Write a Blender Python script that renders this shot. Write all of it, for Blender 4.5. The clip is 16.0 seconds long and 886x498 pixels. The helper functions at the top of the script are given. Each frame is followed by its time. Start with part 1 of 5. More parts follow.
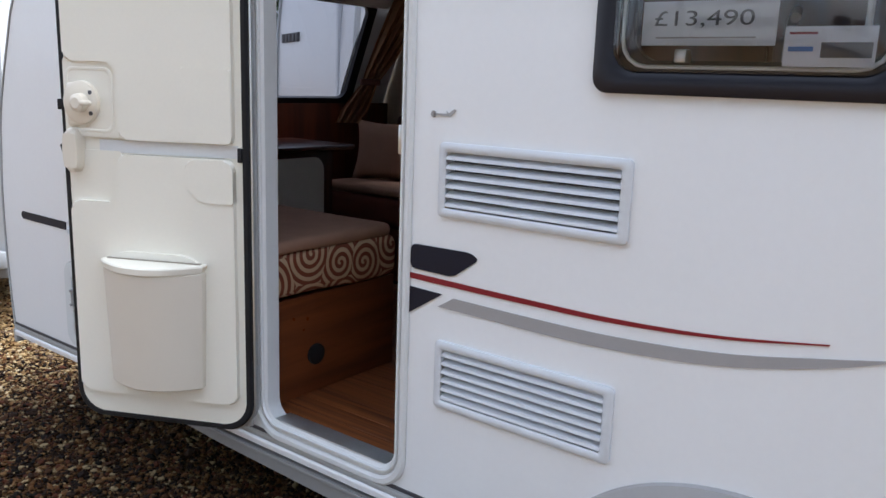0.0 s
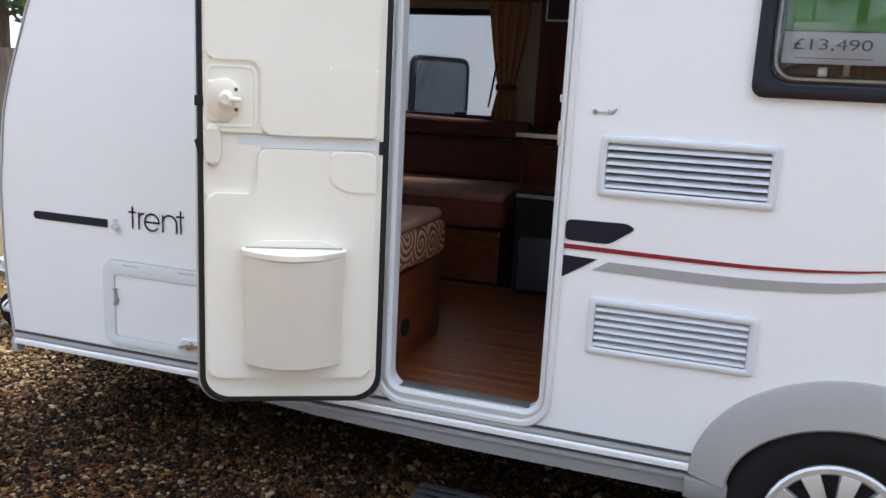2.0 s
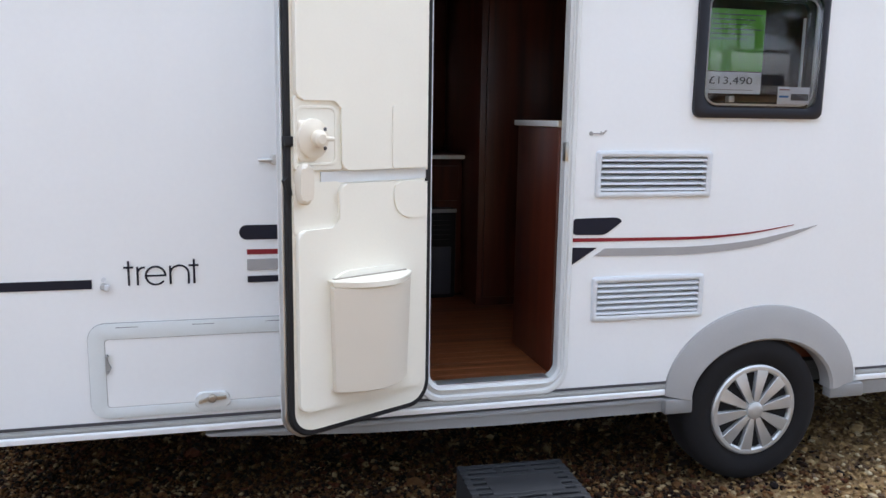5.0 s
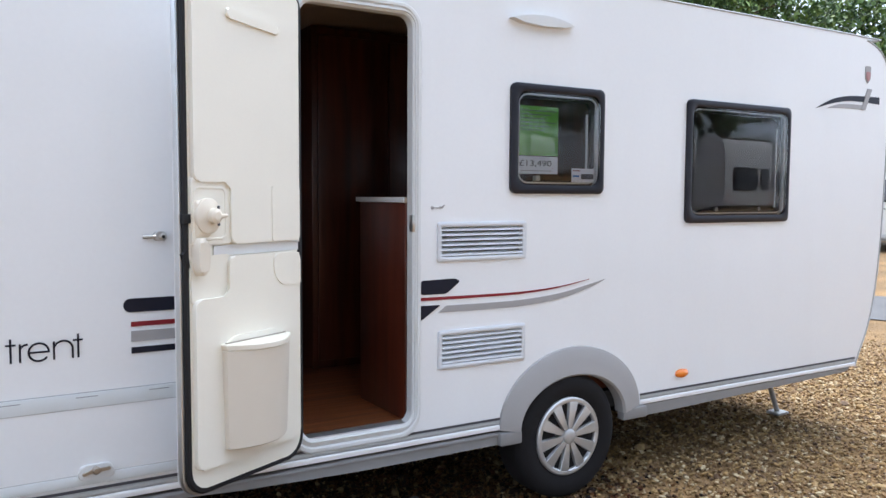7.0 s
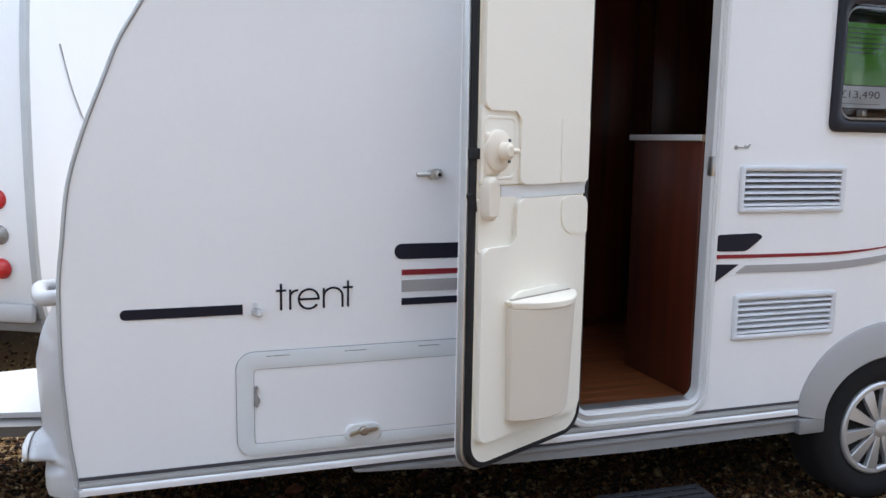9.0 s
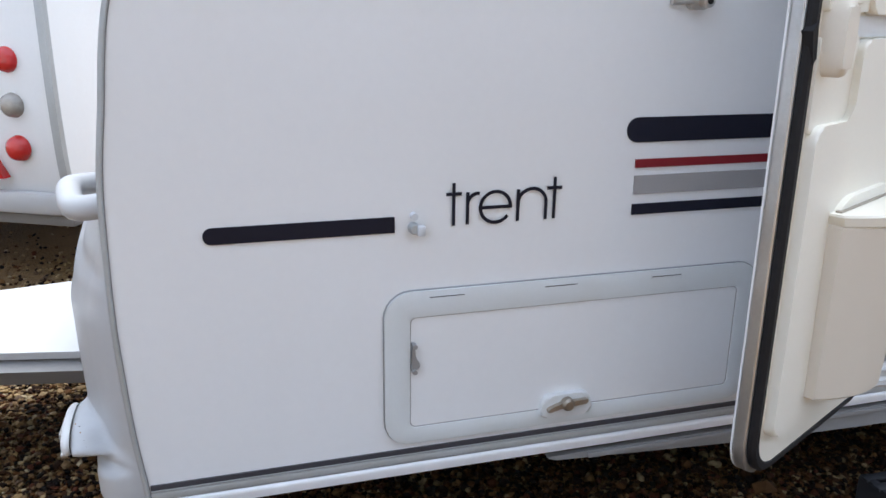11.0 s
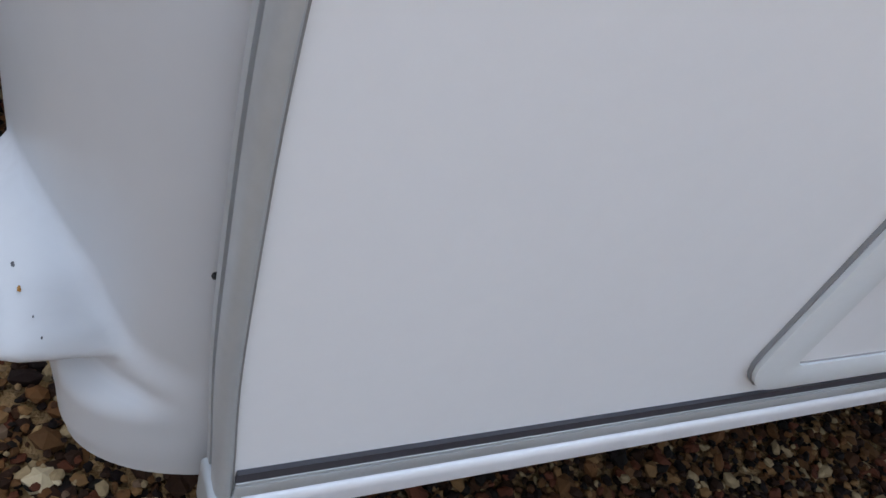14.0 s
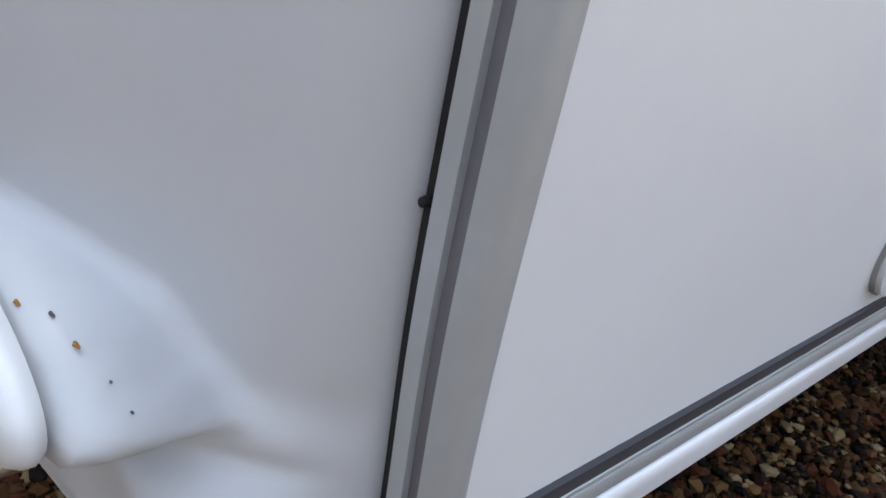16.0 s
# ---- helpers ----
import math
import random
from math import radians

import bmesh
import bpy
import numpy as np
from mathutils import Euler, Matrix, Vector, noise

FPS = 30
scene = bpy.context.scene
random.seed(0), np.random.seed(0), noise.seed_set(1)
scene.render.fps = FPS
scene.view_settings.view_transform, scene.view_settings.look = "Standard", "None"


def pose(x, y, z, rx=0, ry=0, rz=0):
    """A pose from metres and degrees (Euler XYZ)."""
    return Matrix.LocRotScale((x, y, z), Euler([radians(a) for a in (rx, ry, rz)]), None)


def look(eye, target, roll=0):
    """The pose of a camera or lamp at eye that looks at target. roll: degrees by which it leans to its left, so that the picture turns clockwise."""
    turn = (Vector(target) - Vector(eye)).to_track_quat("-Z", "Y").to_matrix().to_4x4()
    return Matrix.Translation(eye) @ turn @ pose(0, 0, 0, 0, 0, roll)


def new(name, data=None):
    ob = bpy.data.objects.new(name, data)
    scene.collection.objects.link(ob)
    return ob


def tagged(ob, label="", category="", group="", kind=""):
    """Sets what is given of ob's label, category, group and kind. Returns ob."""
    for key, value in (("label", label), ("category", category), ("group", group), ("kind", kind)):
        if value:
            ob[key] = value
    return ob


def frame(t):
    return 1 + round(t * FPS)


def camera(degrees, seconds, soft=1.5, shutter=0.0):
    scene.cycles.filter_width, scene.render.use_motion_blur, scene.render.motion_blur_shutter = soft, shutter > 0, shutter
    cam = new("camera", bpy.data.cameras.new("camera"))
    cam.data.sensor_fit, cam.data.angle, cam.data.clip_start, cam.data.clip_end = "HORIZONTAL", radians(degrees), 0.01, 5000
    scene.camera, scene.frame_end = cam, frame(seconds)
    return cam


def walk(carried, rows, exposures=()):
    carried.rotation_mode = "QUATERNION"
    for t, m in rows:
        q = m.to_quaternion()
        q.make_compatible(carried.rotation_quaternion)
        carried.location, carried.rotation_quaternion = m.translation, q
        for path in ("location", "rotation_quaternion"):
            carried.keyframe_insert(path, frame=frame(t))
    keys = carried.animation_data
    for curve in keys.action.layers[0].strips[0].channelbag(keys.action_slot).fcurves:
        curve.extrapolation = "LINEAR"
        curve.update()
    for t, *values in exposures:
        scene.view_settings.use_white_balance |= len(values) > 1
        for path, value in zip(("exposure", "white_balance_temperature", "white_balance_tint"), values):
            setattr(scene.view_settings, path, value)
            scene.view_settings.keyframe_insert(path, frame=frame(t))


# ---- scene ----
cam = camera(58.0, 16.0)
PATH = [
    (0, (1.206, -1.477, 1.475), (0.022, 0.082, 1.065), 2.0),
    (0.5, (1.046, -1.657, 1.459), (-0.067, -0.051, 1.033), 2.8),
    (1, (0.854, -1.844, 1.484), (-0.129, -0.155, 1.061), 2.7),
    (1.5, (0.641, -2.081, 1.475), (-0.174, -0.3, 1.067), 2.7),
    (2, (0.386, -2.322, 1.455), (-0.235, -0.464, 1.053), 2.9),
    (2.5, (0.139, -2.51, 1.477), (-0.301, -0.606, 1.055), 2.1),
    (3, (-0.102, -2.722, 1.473), (-0.369, -0.777, 1.09), 1.6),
    (3.2, (-0.22, -2.783, 1.49), (-0.415, -0.831, 1.102), 1.4),
    (5.3, (-1.28, -2.735, 1.446), (-0.688, -0.849, 1.144), 0.5),
    (5.5, (-1.313, -2.802, 1.442), (-0.651, -0.936, 1.159), 0.2),
    (6, (-1.433, -2.979, 1.448), (-0.587, -1.182, 1.214), -0.2),
    (6.5, (-1.611, -3.075, 1.461), (-0.608, -1.353, 1.292), -0.0),
    (7, (-1.701, -2.971, 1.46), (-0.666, -1.265, 1.323), 0.3),
    (7.5, (-1.771, -2.845, 1.449), (-0.797, -1.103, 1.315), 0.5),
    (8, (-1.824, -2.779, 1.443), (-0.966, -0.976, 1.325), 0.6),
    (8.5, (-1.83, -2.647, 1.43), (-1.114, -0.787, 1.264), 0.8),
    (9, (-1.858, -2.405, 1.412), (-1.229, -0.525, 1.141), 0.9),
    (9.5, (-1.802, -2.152, 1.398), (-1.288, -0.255, 1.028), 0.5),
    (9.7, (-1.832, -2.044, 1.392), (-1.329, -0.151, 0.986), 0.6),
    (11.8, (-2.117, -0.979, 1.207), (-1.432, 0.704, 0.372), 2.2),
    (12, (-2.152, -0.87, 1.187), (-1.418, 0.745, 0.263), 3.8),
    (12.5, (-2.184, -0.655, 1.105), (-1.434, 0.86, 0.037), 6.7),
    (13, (-2.173, -0.527, 1.078), (-1.513, 0.944, -0.106), 10.2),
    (13.5, (-2.264, -0.395, 0.987), (-1.397, 0.958, -0.205), 19.8),
    (14, (-2.272, -0.262, 0.919), (-1.336, 0.947, -0.37), 24.9),
    (14.5, (-2.27, -0.193, 0.862), (-1.391, 0.995, -0.486), 20.7),
    (15, (-2.321, -0.197, 0.795), (-1.206, 0.996, -0.359), 19.0),
    (15.5, (-2.341, -0.167, 0.757), (-1.1, 1.001, -0.29), 16.8),
    (16, (-2.368, -0.147, 0.7), (-1.035, 1.041, -0.202), 14.2),
]
walk(cam, [(t, look(eye, target, roll)) for t, eye, target, roll in PATH], exposures=[(0.0, 0.65), (2.0, 0.93), (3.0, 0.87), (5.5, 1.00), (7.0, 0.93), (9.0, 0.75), (12.0, 0.72), (13.0, 0.67), (14.0, 0.60), (15.0, 0.68), (16.0, 0.82)])

# ---- light ----
world = bpy.data.worlds.new("world")
scene.world = world
world.use_nodes = True
wn, wl = world.node_tree.nodes, world.node_tree.links
sky = wn.new("ShaderNodeTexSky")
sky.sky_type = "NISHITA"
sky.sun_disc = False
sky.sun_elevation = radians(66)
sky.sun_rotation = radians(40)
sky.dust_density = 1.0
wmix = wn.new("ShaderNodeMix")
wmix.data_type = "RGBA"
wmix.inputs["Factor"].default_value = 0.75
wmix.inputs["B"].default_value = (8.0, 9.2, 11.5, 1)
wl.new(sky.outputs["Color"], wmix.inputs["A"])
wl.new(wmix.outputs["Result"], wn["Background"].inputs["Color"])
wn["Background"].inputs["Strength"].default_value = 0.128
sun = new("sun", bpy.data.lights.new("sun", "SUN"))
sun.data.energy, sun.data.angle, sun.data.color = 4.2, radians(40), (0.97, 0.988, 1.0)
sun.matrix_world = look((2.5, 3.0, 9.0), (0, 0, 0))


# ---- materials ----
def material(name, base, rough=0.5, metal=0.0, var=0.12, scale=6.0, fine=90.0, bump=0.05, dist=0.002, coat=0.0, dirt=None, island=None, spec=0.5):
    m = bpy.data.materials.new(name)
    m.use_nodes = True
    n, l = m.node_tree.nodes, m.node_tree.links
    p = n["Principled BSDF"]
    p.inputs["Metallic"].default_value = metal
    p.inputs["Coat Weight"].default_value = coat
    p.inputs["Specular IOR Level"].default_value = spec
    tc = n.new("ShaderNodeTexCoord")
    big, small = n.new("ShaderNodeTexNoise"), n.new("ShaderNodeTexNoise")
    big.inputs["Scale"].default_value, small.inputs["Scale"].default_value = scale, fine
    big.inputs["Detail"].default_value = 4
    small.inputs["Detail"].default_value = 3
    for t in (big, small):
        l.new(tc.outputs["Object"], t.inputs["Vector"])
    ramp = n.new("ShaderNodeValToRGB")
    ramp.color_ramp.elements[0].position, ramp.color_ramp.elements[1].position = 0.3, 0.72
    ramp.color_ramp.elements[0].color = (*[c * (1 - var) for c in base], 1)
    ramp.color_ramp.elements[1].color = (*[min(1, c * (1 + var * 0.5)) for c in base], 1)
    add = n.new("ShaderNodeMath")
    add.operation = "MULTIPLY_ADD"
    add.inputs[1].default_value = 0.35
    l.new(small.outputs["Fac"], add.inputs[0])
    sub = n.new("ShaderNodeMath")
    sub.operation = "MULTIPLY"
    sub.inputs[1].default_value = 0.65
    l.new(big.outputs["Fac"], sub.inputs[0])
    l.new(sub.outputs[0], add.inputs[2])
    l.new(add.outputs[0], ramp.inputs["Fac"])
    col = ramp.outputs["Color"]
    if island:
        geo = n.new("ShaderNodeNewGeometry")
        r2 = n.new("ShaderNodeValToRGB")
        r2.color_ramp.interpolation = "CONSTANT"
        els = r2.color_ramp.elements
        for k, c in enumerate(island):
            e = els[k] if k < 2 else els.new(k / len(island))
            e.position, e.color = k / len(island), (*c, 1)
        l.new(geo.outputs["Random Per Island"], r2.inputs["Fac"])
        mx = n.new("ShaderNodeMix")
        mx.data_type, mx.blend_type = "RGBA", "MULTIPLY"
        mx.inputs["Factor"].default_value = 1.0
        l.new(r2.outputs["Color"], mx.inputs["A"])
        l.new(col, mx.inputs["B"])
        col = mx.outputs["Result"]
    if dirt:
        dn = n.new("ShaderNodeTexNoise")
        dn.inputs["Scale"].default_value, dn.inputs["Detail"].default_value = 2.3, 8
        mp = n.new("ShaderNodeMapping")
        mp.inputs["Scale"].default_value = (3.0, 3.0, 0.5)
        l.new(tc.outputs["Object"], mp.inputs["Vector"])
        l.new(mp.outputs["Vector"], dn.inputs["Vector"])
        dr = n.new("ShaderNodeValToRGB")
        dr.color_ramp.elements[0].position, dr.color_ramp.elements[1].position = 0.5, 0.85
        dr.color_ramp.elements[1].color = (0.35, 0.35, 0.35, 1)
        l.new(dn.outputs["Fac"], dr.inputs["Fac"])
        mx = n.new("ShaderNodeMix")
        mx.data_type = "RGBA"
        mx.inputs["B"].default_value = (*dirt, 1)
        l.new(dr.outputs["Color"], mx.inputs["Factor"])
        l.new(col, mx.inputs["A"])
        col = mx.outputs["Result"]
    l.new(col, p.inputs["Base Color"])
    rr_ = n.new("ShaderNodeMapRange")
    rr_.inputs["To Min"].default_value, rr_.inputs["To Max"].default_value = max(0.02, rough - 0.07), min(1, rough + 0.1)
    l.new(big.outputs["Fac"], rr_.inputs["Value"])
    l.new(rr_.outputs["Result"], p.inputs["Roughness"])
    if bump:
        b = n.new("ShaderNodeBump")
        b.inputs["Strength"].default_value, b.inputs["Distance"].default_value = bump, dist
        l.new(small.outputs["Fac"], b.inputs["Height"])
        l.new(b.outputs["Normal"], p.inputs["Normal"])
    return m


def glass(name, tint, rough=0.0, ior=1.5):
    m = bpy.data.materials.new(name)
    m.use_nodes = True
    n, l = m.node_tree.nodes, m.node_tree.links
    n.remove(n["Principled BSDF"])
    tr, gl, fr, mx = n.new("ShaderNodeBsdfTransparent"), n.new("ShaderNodeBsdfGlossy"), n.new("ShaderNodeFresnel"), n.new("ShaderNodeMixShader")
    tr.inputs["Color"].default_value = (*tint, 1)
    gl.inputs["Roughness"].default_value = rough
    fr.inputs["IOR"].default_value = ior
    l.new(fr.outputs[0], mx.inputs["Fac"])
    l.new(tr.outputs[0], mx.inputs[1])
    l.new(gl.outputs[0], mx.inputs[2])
    l.new(mx.outputs[0], n["Material Output"].inputs["Surface"])
    return m


def wood(name, dark, light, axis=0, rough=0.35, scale=18.0):
    m = material(name, light, rough, 0, 0.2, 4, 60, 0.08)
    n, l = m.node_tree.nodes, m.node_tree.links
    tc, mp, w = n.new("ShaderNodeTexCoord"), n.new("ShaderNodeMapping"), n.new("ShaderNodeTexNoise")
    s = [scale, scale, scale]
    s[axis] = 1.2
    mp.inputs["Scale"].default_value = s
    w.inputs["Scale"].default_value, w.inputs["Detail"].default_value, w.inputs["Distortion"].default_value = 1.0, 6, 0.6
    r = n.new("ShaderNodeValToRGB")
    r.color_ramp.elements[0].position, r.color_ramp.elements[1].position = 0.3, 0.7
    r.color_ramp.elements[0].color, r.color_ramp.elements[1].color = (*dark, 1), (*light, 1)
    oi = n.new("ShaderNodeObjectInfo")
    off = n.new("ShaderNodeVectorMath")
    off.operation = "ADD"
    sc = n.new("ShaderNodeMath")
    sc.operation = "MULTIPLY"
    sc.inputs[1].default_value = 37.0
    l.new(oi.outputs["Random"], sc.inputs[0])
    l.new(tc.outputs["Object"], off.inputs[0])
    l.new(sc.outputs[0], off.inputs[1])
    l.new(off.outputs["Vector"], mp.inputs["Vector"])
    l.new(mp.outputs["Vector"], w.inputs["Vector"])
    l.new(w.outputs["Fac"], r.inputs["Fac"])
    l.new(r.outputs["Color"], n["Principled BSDF"].inputs["Base Color"])
    return m


def swirl_fabric():
    """Beige fabric with brown spirals, each round a cell of its own."""
    m = material("swirl_fabric", (0.4, 0.33, 0.25), 0.9, 0, 0.15, 30, 400, 0.3, 0.001)
    n, l = m.node_tree.nodes, m.node_tree.links

    def calc(op, a, b=None):
        q = n.new("ShaderNodeMath")
        q.operation = op
        for k, v in enumerate((a, b)):
            if isinstance(v, float):
                q.inputs[k].default_value = v
            elif v is not None:
                l.new(v, q.inputs[k])
        return q.outputs[0]

    tc, sep, flat, v = n.new("ShaderNodeTexCoord"), n.new("ShaderNodeSeparateXYZ"), n.new("ShaderNodeCombineXYZ"), n.new("ShaderNodeTexVoronoi")
    l.new(tc.outputs["Object"], sep.inputs[0])
    l.new(calc("MULTIPLY", calc("ADD", sep.outputs["X"], sep.outputs["Y"]), 7.0), flat.inputs["X"])
    l.new(calc("MULTIPLY", sep.outputs["Z"], 7.0), flat.inputs["Y"])
    v.voronoi_dimensions = "2D"
    v.inputs["Scale"].default_value, v.inputs["Randomness"].default_value = 1.0, 0.6
    l.new(flat.outputs[0], v.inputs["Vector"])
    away, part_ = n.new("ShaderNodeVectorMath"), n.new("ShaderNodeSeparateXYZ")
    away.operation = "SUBTRACT"
    l.new(flat.outputs[0], away.inputs[0])
    l.new(v.outputs["Position"], away.inputs[1])
    l.new(away.outputs["Vector"], part_.inputs[0])
    turn = calc("ARCTAN2", part_.outputs["Y"], part_.outputs["X"])
    wave = calc("SINE", calc("ADD", calc("MULTIPLY", v.outputs["Distance"], 34.0), turn))
    r = n.new("ShaderNodeValToRGB")
    r.color_ramp.elements[0].position, r.color_ramp.elements[1].position = 0.40, 0.55
    r.color_ramp.elements[0].color, r.color_ramp.elements[1].color = (0.46, 0.30, 0.18, 1), (0.17, 0.040, 0.016, 1)
    l.new(calc("MULTIPLY_ADD", wave, 0.5), r.inputs["Fac"])
    r.inputs["Fac"].links[0].from_node.inputs[2].default_value = 0.5
    l.new(r.outputs["Color"], n["Principled BSDF"].inputs["Base Color"])
    return m


WHITE = material("white_panel", (0.78, 0.79, 0.80), 0.33, 0, 0.03, 1.5, 55, 0.02, 0.0006, coat=0.15, dirt=(0.74, 0.74, 0.74))
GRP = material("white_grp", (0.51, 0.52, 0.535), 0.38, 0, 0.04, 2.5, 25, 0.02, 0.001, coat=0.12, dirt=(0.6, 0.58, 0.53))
CREAM = material("cream_plastic", (0.80, 0.765, 0.67), 0.42, 0, 0.03, 4, 120, 0.03, 0.0006)
LOCKC = material("beige_lock", (0.72, 0.655, 0.55), 0.45, 0, 0.04, 6, 200, 0.05)
BEIGE = material("beige_plastic", (0.66, 0.60, 0.51), 0.5, 0, 0.03, 5, 500, 0.12, 0.0004)
FRAMEW = material("white_frame", (0.66, 0.67, 0.67), 0.4, 0, 0.05, 5, 80, 0.03)
VENTW = material("vent_plastic", (0.62, 0.64, 0.67), 0.45, 0, 0.05, 5, 80, 0.03)
HATCHW = material("hatch_plastic", (0.66, 0.69, 0.70), 0.42, 0, 0.04, 4, 150, 0.04, 0.0006, dirt=(0.55, 0.55, 0.5))
ALU = material("aluminium", (0.62, 0.64, 0.65), 0.34, 0.85, 0.12, 9, 160, 0.05, 0.0006, dirt=(0.35, 0.34, 0.29))
LIP = material("bright_lip", (0.80, 0.81, 0.83), 0.32, 0.25, 0.06, 9, 160, 0.03)
ALUD = material("dull_aluminium", (0.36, 0.37, 0.38), 0.5, 0.6, 0.15, 9, 160, 0.05)
GROOVE = material("rail_groove_metal", (0.19, 0.19, 0.21), 0.5, 0.3, 0.15, 9, 160, 0.05)
RAIL = material("grey_rail", (0.43, 0.45, 0.46), 0.4, 0.25, 0.1, 8, 120, 0.05, 0.001, dirt=(0.36, 0.35, 0.27))
SKIRT = material("grey_skirt", (0.24, 0.235, 0.235), 0.5, 0, 0.08, 4, 120, 0.05)
ARCH = material("grey_arch", (0.33, 0.32, 0.315), 0.5, 0, 0.06, 4, 150, 0.04)
SEAL = material("grey_seal", (0.05, 0.05, 0.06), 0.5, 0.0, 0.15, 8, 120, 0.05)
SPECK = material("rusty_dirt", (0.35, 0.17, 0.04), 0.9, 0, 0.3, 200, 900, 0.2)
RUBBER = material("black_rubber", (0.012, 0.012, 0.014), 0.6, 0, 0.2, 8, 120, 0.06, spec=0.3)
TYRE = material("tyre_rubber", (0.011, 0.010, 0.011), 0.85, 0, 0.25, 8, 90, 0.15, spec=0.25)
WFRAME = material("window_surround", (0.011, 0.011, 0.018), 0.30, 0, 0.1, 5, 60, 0.02, spec=0.3)
DARK = material("dark_void", (0.012, 0.012, 0.012), 0.9, 0, 0.2, 5, 60, 0.05)
NAVY = material("navy_decal", (0.010, 0.011, 0.022), 0.4, 0, 0.1, 10, 200, 0.02, spec=0.2)
RED = material("red_decal", (0.22, 0.015, 0.022), 0.4, 0, 0.1, 10, 200, 0.02, spec=0.25)
FADED = material("faded_red_decal", (0.42, 0.22, 0.22), 0.4, 0, 0.1, 10, 200, 0.02, spec=0.25)
GREY = material("grey_decal", (0.33, 0.32, 0.32), 0.4, 0.0, 0.05, 10, 200, 0.02)
HUB = material("silver_hubcap", (0.55, 0.56, 0.57), 0.32, 0.6, 0.08, 9, 160, 0.04, dirt=(0.25, 0.22, 0.19))
CHROME = material("zinc_metal", (0.55, 0.54, 0.52), 0.3, 0.9, 0.15, 30, 200, 0.06)
BRASSY = material("worn_metal", (0.42, 0.37, 0.31), 0.38, 0.85, 0.25, 40, 200, 0.08)
AMBER = material("amber_lens", (0.85, 0.22, 0.02), 0.2, 0, 0.1, 30, 200, 0.05, coat=0.5)
REDL = material("red_lens", (0.55, 0.02, 0.02), 0.2, 0, 0.1, 30, 200, 0.05, coat=0.5)
CLEARL = material("clear_lens", (0.35, 0.33, 0.3), 0.15, 0.3, 0.2, 30, 200, 0.05, coat=0.5)
STEP = material("step_plastic", (0.02, 0.021, 0.025), 0.55, 0, 0.2, 10, 90, 0.08)
PAPERW = material("white_card", (0.72, 0.74, 0.78), 0.6, 0, 0.03, 8, 120, 0.02)
GREEN = material("green_card", (0.10, 0.36, 0.03), 0.5, 0, 0.08, 8, 120, 0.02)
INK = material("grey_ink", (0.08, 0.08, 0.09), 0.6, 0, 0.1, 8, 120, 0.02)
BLUE = material("blue_ink", (0.05, 0.2, 0.5), 0.6, 0, 0.1, 8, 120, 0.02)
TAN = material("tan_fabric", (0.36, 0.20, 0.135), 0.95, 0, 0.15, 12, 500, 0.3, 0.001)
MAROON = material("maroon_fabric", (0.19, 0.052, 0.036), 0.95, 0, 0.2, 12, 500, 0.3, 0.001)
BROWN = material("brown_fabric", (0.095, 0.030, 0.021), 0.95, 0, 0.25, 14, 500, 0.3, 0.001)
CURTAIN = material("curtain_fabric", (0.36, 0.19, 0.10), 0.9, 0, 0.2, 12, 400, 0.2, 0.001)
LINING = material("beige_lining", (0.36, 0.28, 0.20), 0.7, 0, 0.08, 5, 100, 0.04)
WOOD = wood("cherry_wood", (0.085, 0.022, 0.008), (0.20, 0.06, 0.02), 1, 0.3)
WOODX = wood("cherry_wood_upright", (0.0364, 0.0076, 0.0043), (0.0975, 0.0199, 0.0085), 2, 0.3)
PLANK = wood("floor_laminate", (0.05, 0.011, 0.004), (0.30, 0.10, 0.034), 0, 0.33, 62)
SWIRL = swirl_fabric()
TINT = glass("tinted_acrylic", (0.86, 0.87, 0.90), 0.01, 1.62)
SMOKED = glass("smoked_acrylic", (0.40, 0.40, 0.43), 0.02, 1.4)
CLEAR = glass("clear_acrylic", (0.6, 0.62, 0.63), 0.02, 1.4)
PANE = material("dark_pane", (0.10, 0.11, 0.13), 0.08, 0, 0.1, 3, 40, 0.0, coat=0.5)
BARK = material("bark", (0.10, 0.075, 0.05), 0.9, 0, 0.3, 6, 60, 0.4, 0.02)
LEAF = material("leaves", (0.9, 0.9, 0.9), 0.6, 0, 0.2, 3, 40, 0.0, island=[(0.03, 0.07, 0.02), (0.06, 0.13, 0.03), (0.11, 0.2, 0.04), (0.04, 0.09, 0.03), (0.16, 0.24, 0.06)])
# shaded copy of the gravel: the gloom by the caravan is in these colours
STONE = material("gravel_stone", (0.8, 0.8, 0.8), 0.75, 0, 0.25, 30, 160, 0.2, 0.003, spec=0.15,
                 island=[(0.11, 0.050, 0.017), (0.026, 0.011, 0.005), (0.20, 0.105, 0.040), (0.060, 0.024, 0.009), (0.008, 0.004, 0.003), (0.14, 0.060, 0.020), (0.33, 0.235, 0.125), (0.030, 0.012, 0.005), (0.095, 0.028, 0.012), (0.014, 0.006, 0.004), (0.008, 0.005, 0.003)])
# sunlit copy of the same gravel, with the daylight put into its colours
SUNLIT = material("sunlit_gravel_stone", (0.8, 0.8, 0.8), 0.75, 0, 0.25, 30, 160, 0.2, 0.003,
                  island=[(0.34, 0.215, 0.085), (0.21, 0.12, 0.048), (0.43, 0.29, 0.13), (0.27, 0.155, 0.06), (0.12, 0.065, 0.03), (0.39, 0.24, 0.09), (0.58, 0.46, 0.28), (0.24, 0.14, 0.055)])
SOIL = material("gravel_bed", (0.26, 0.155, 0.064), 0.9, 0, 0.55, 1.1, 75, 0.9, 0.03)
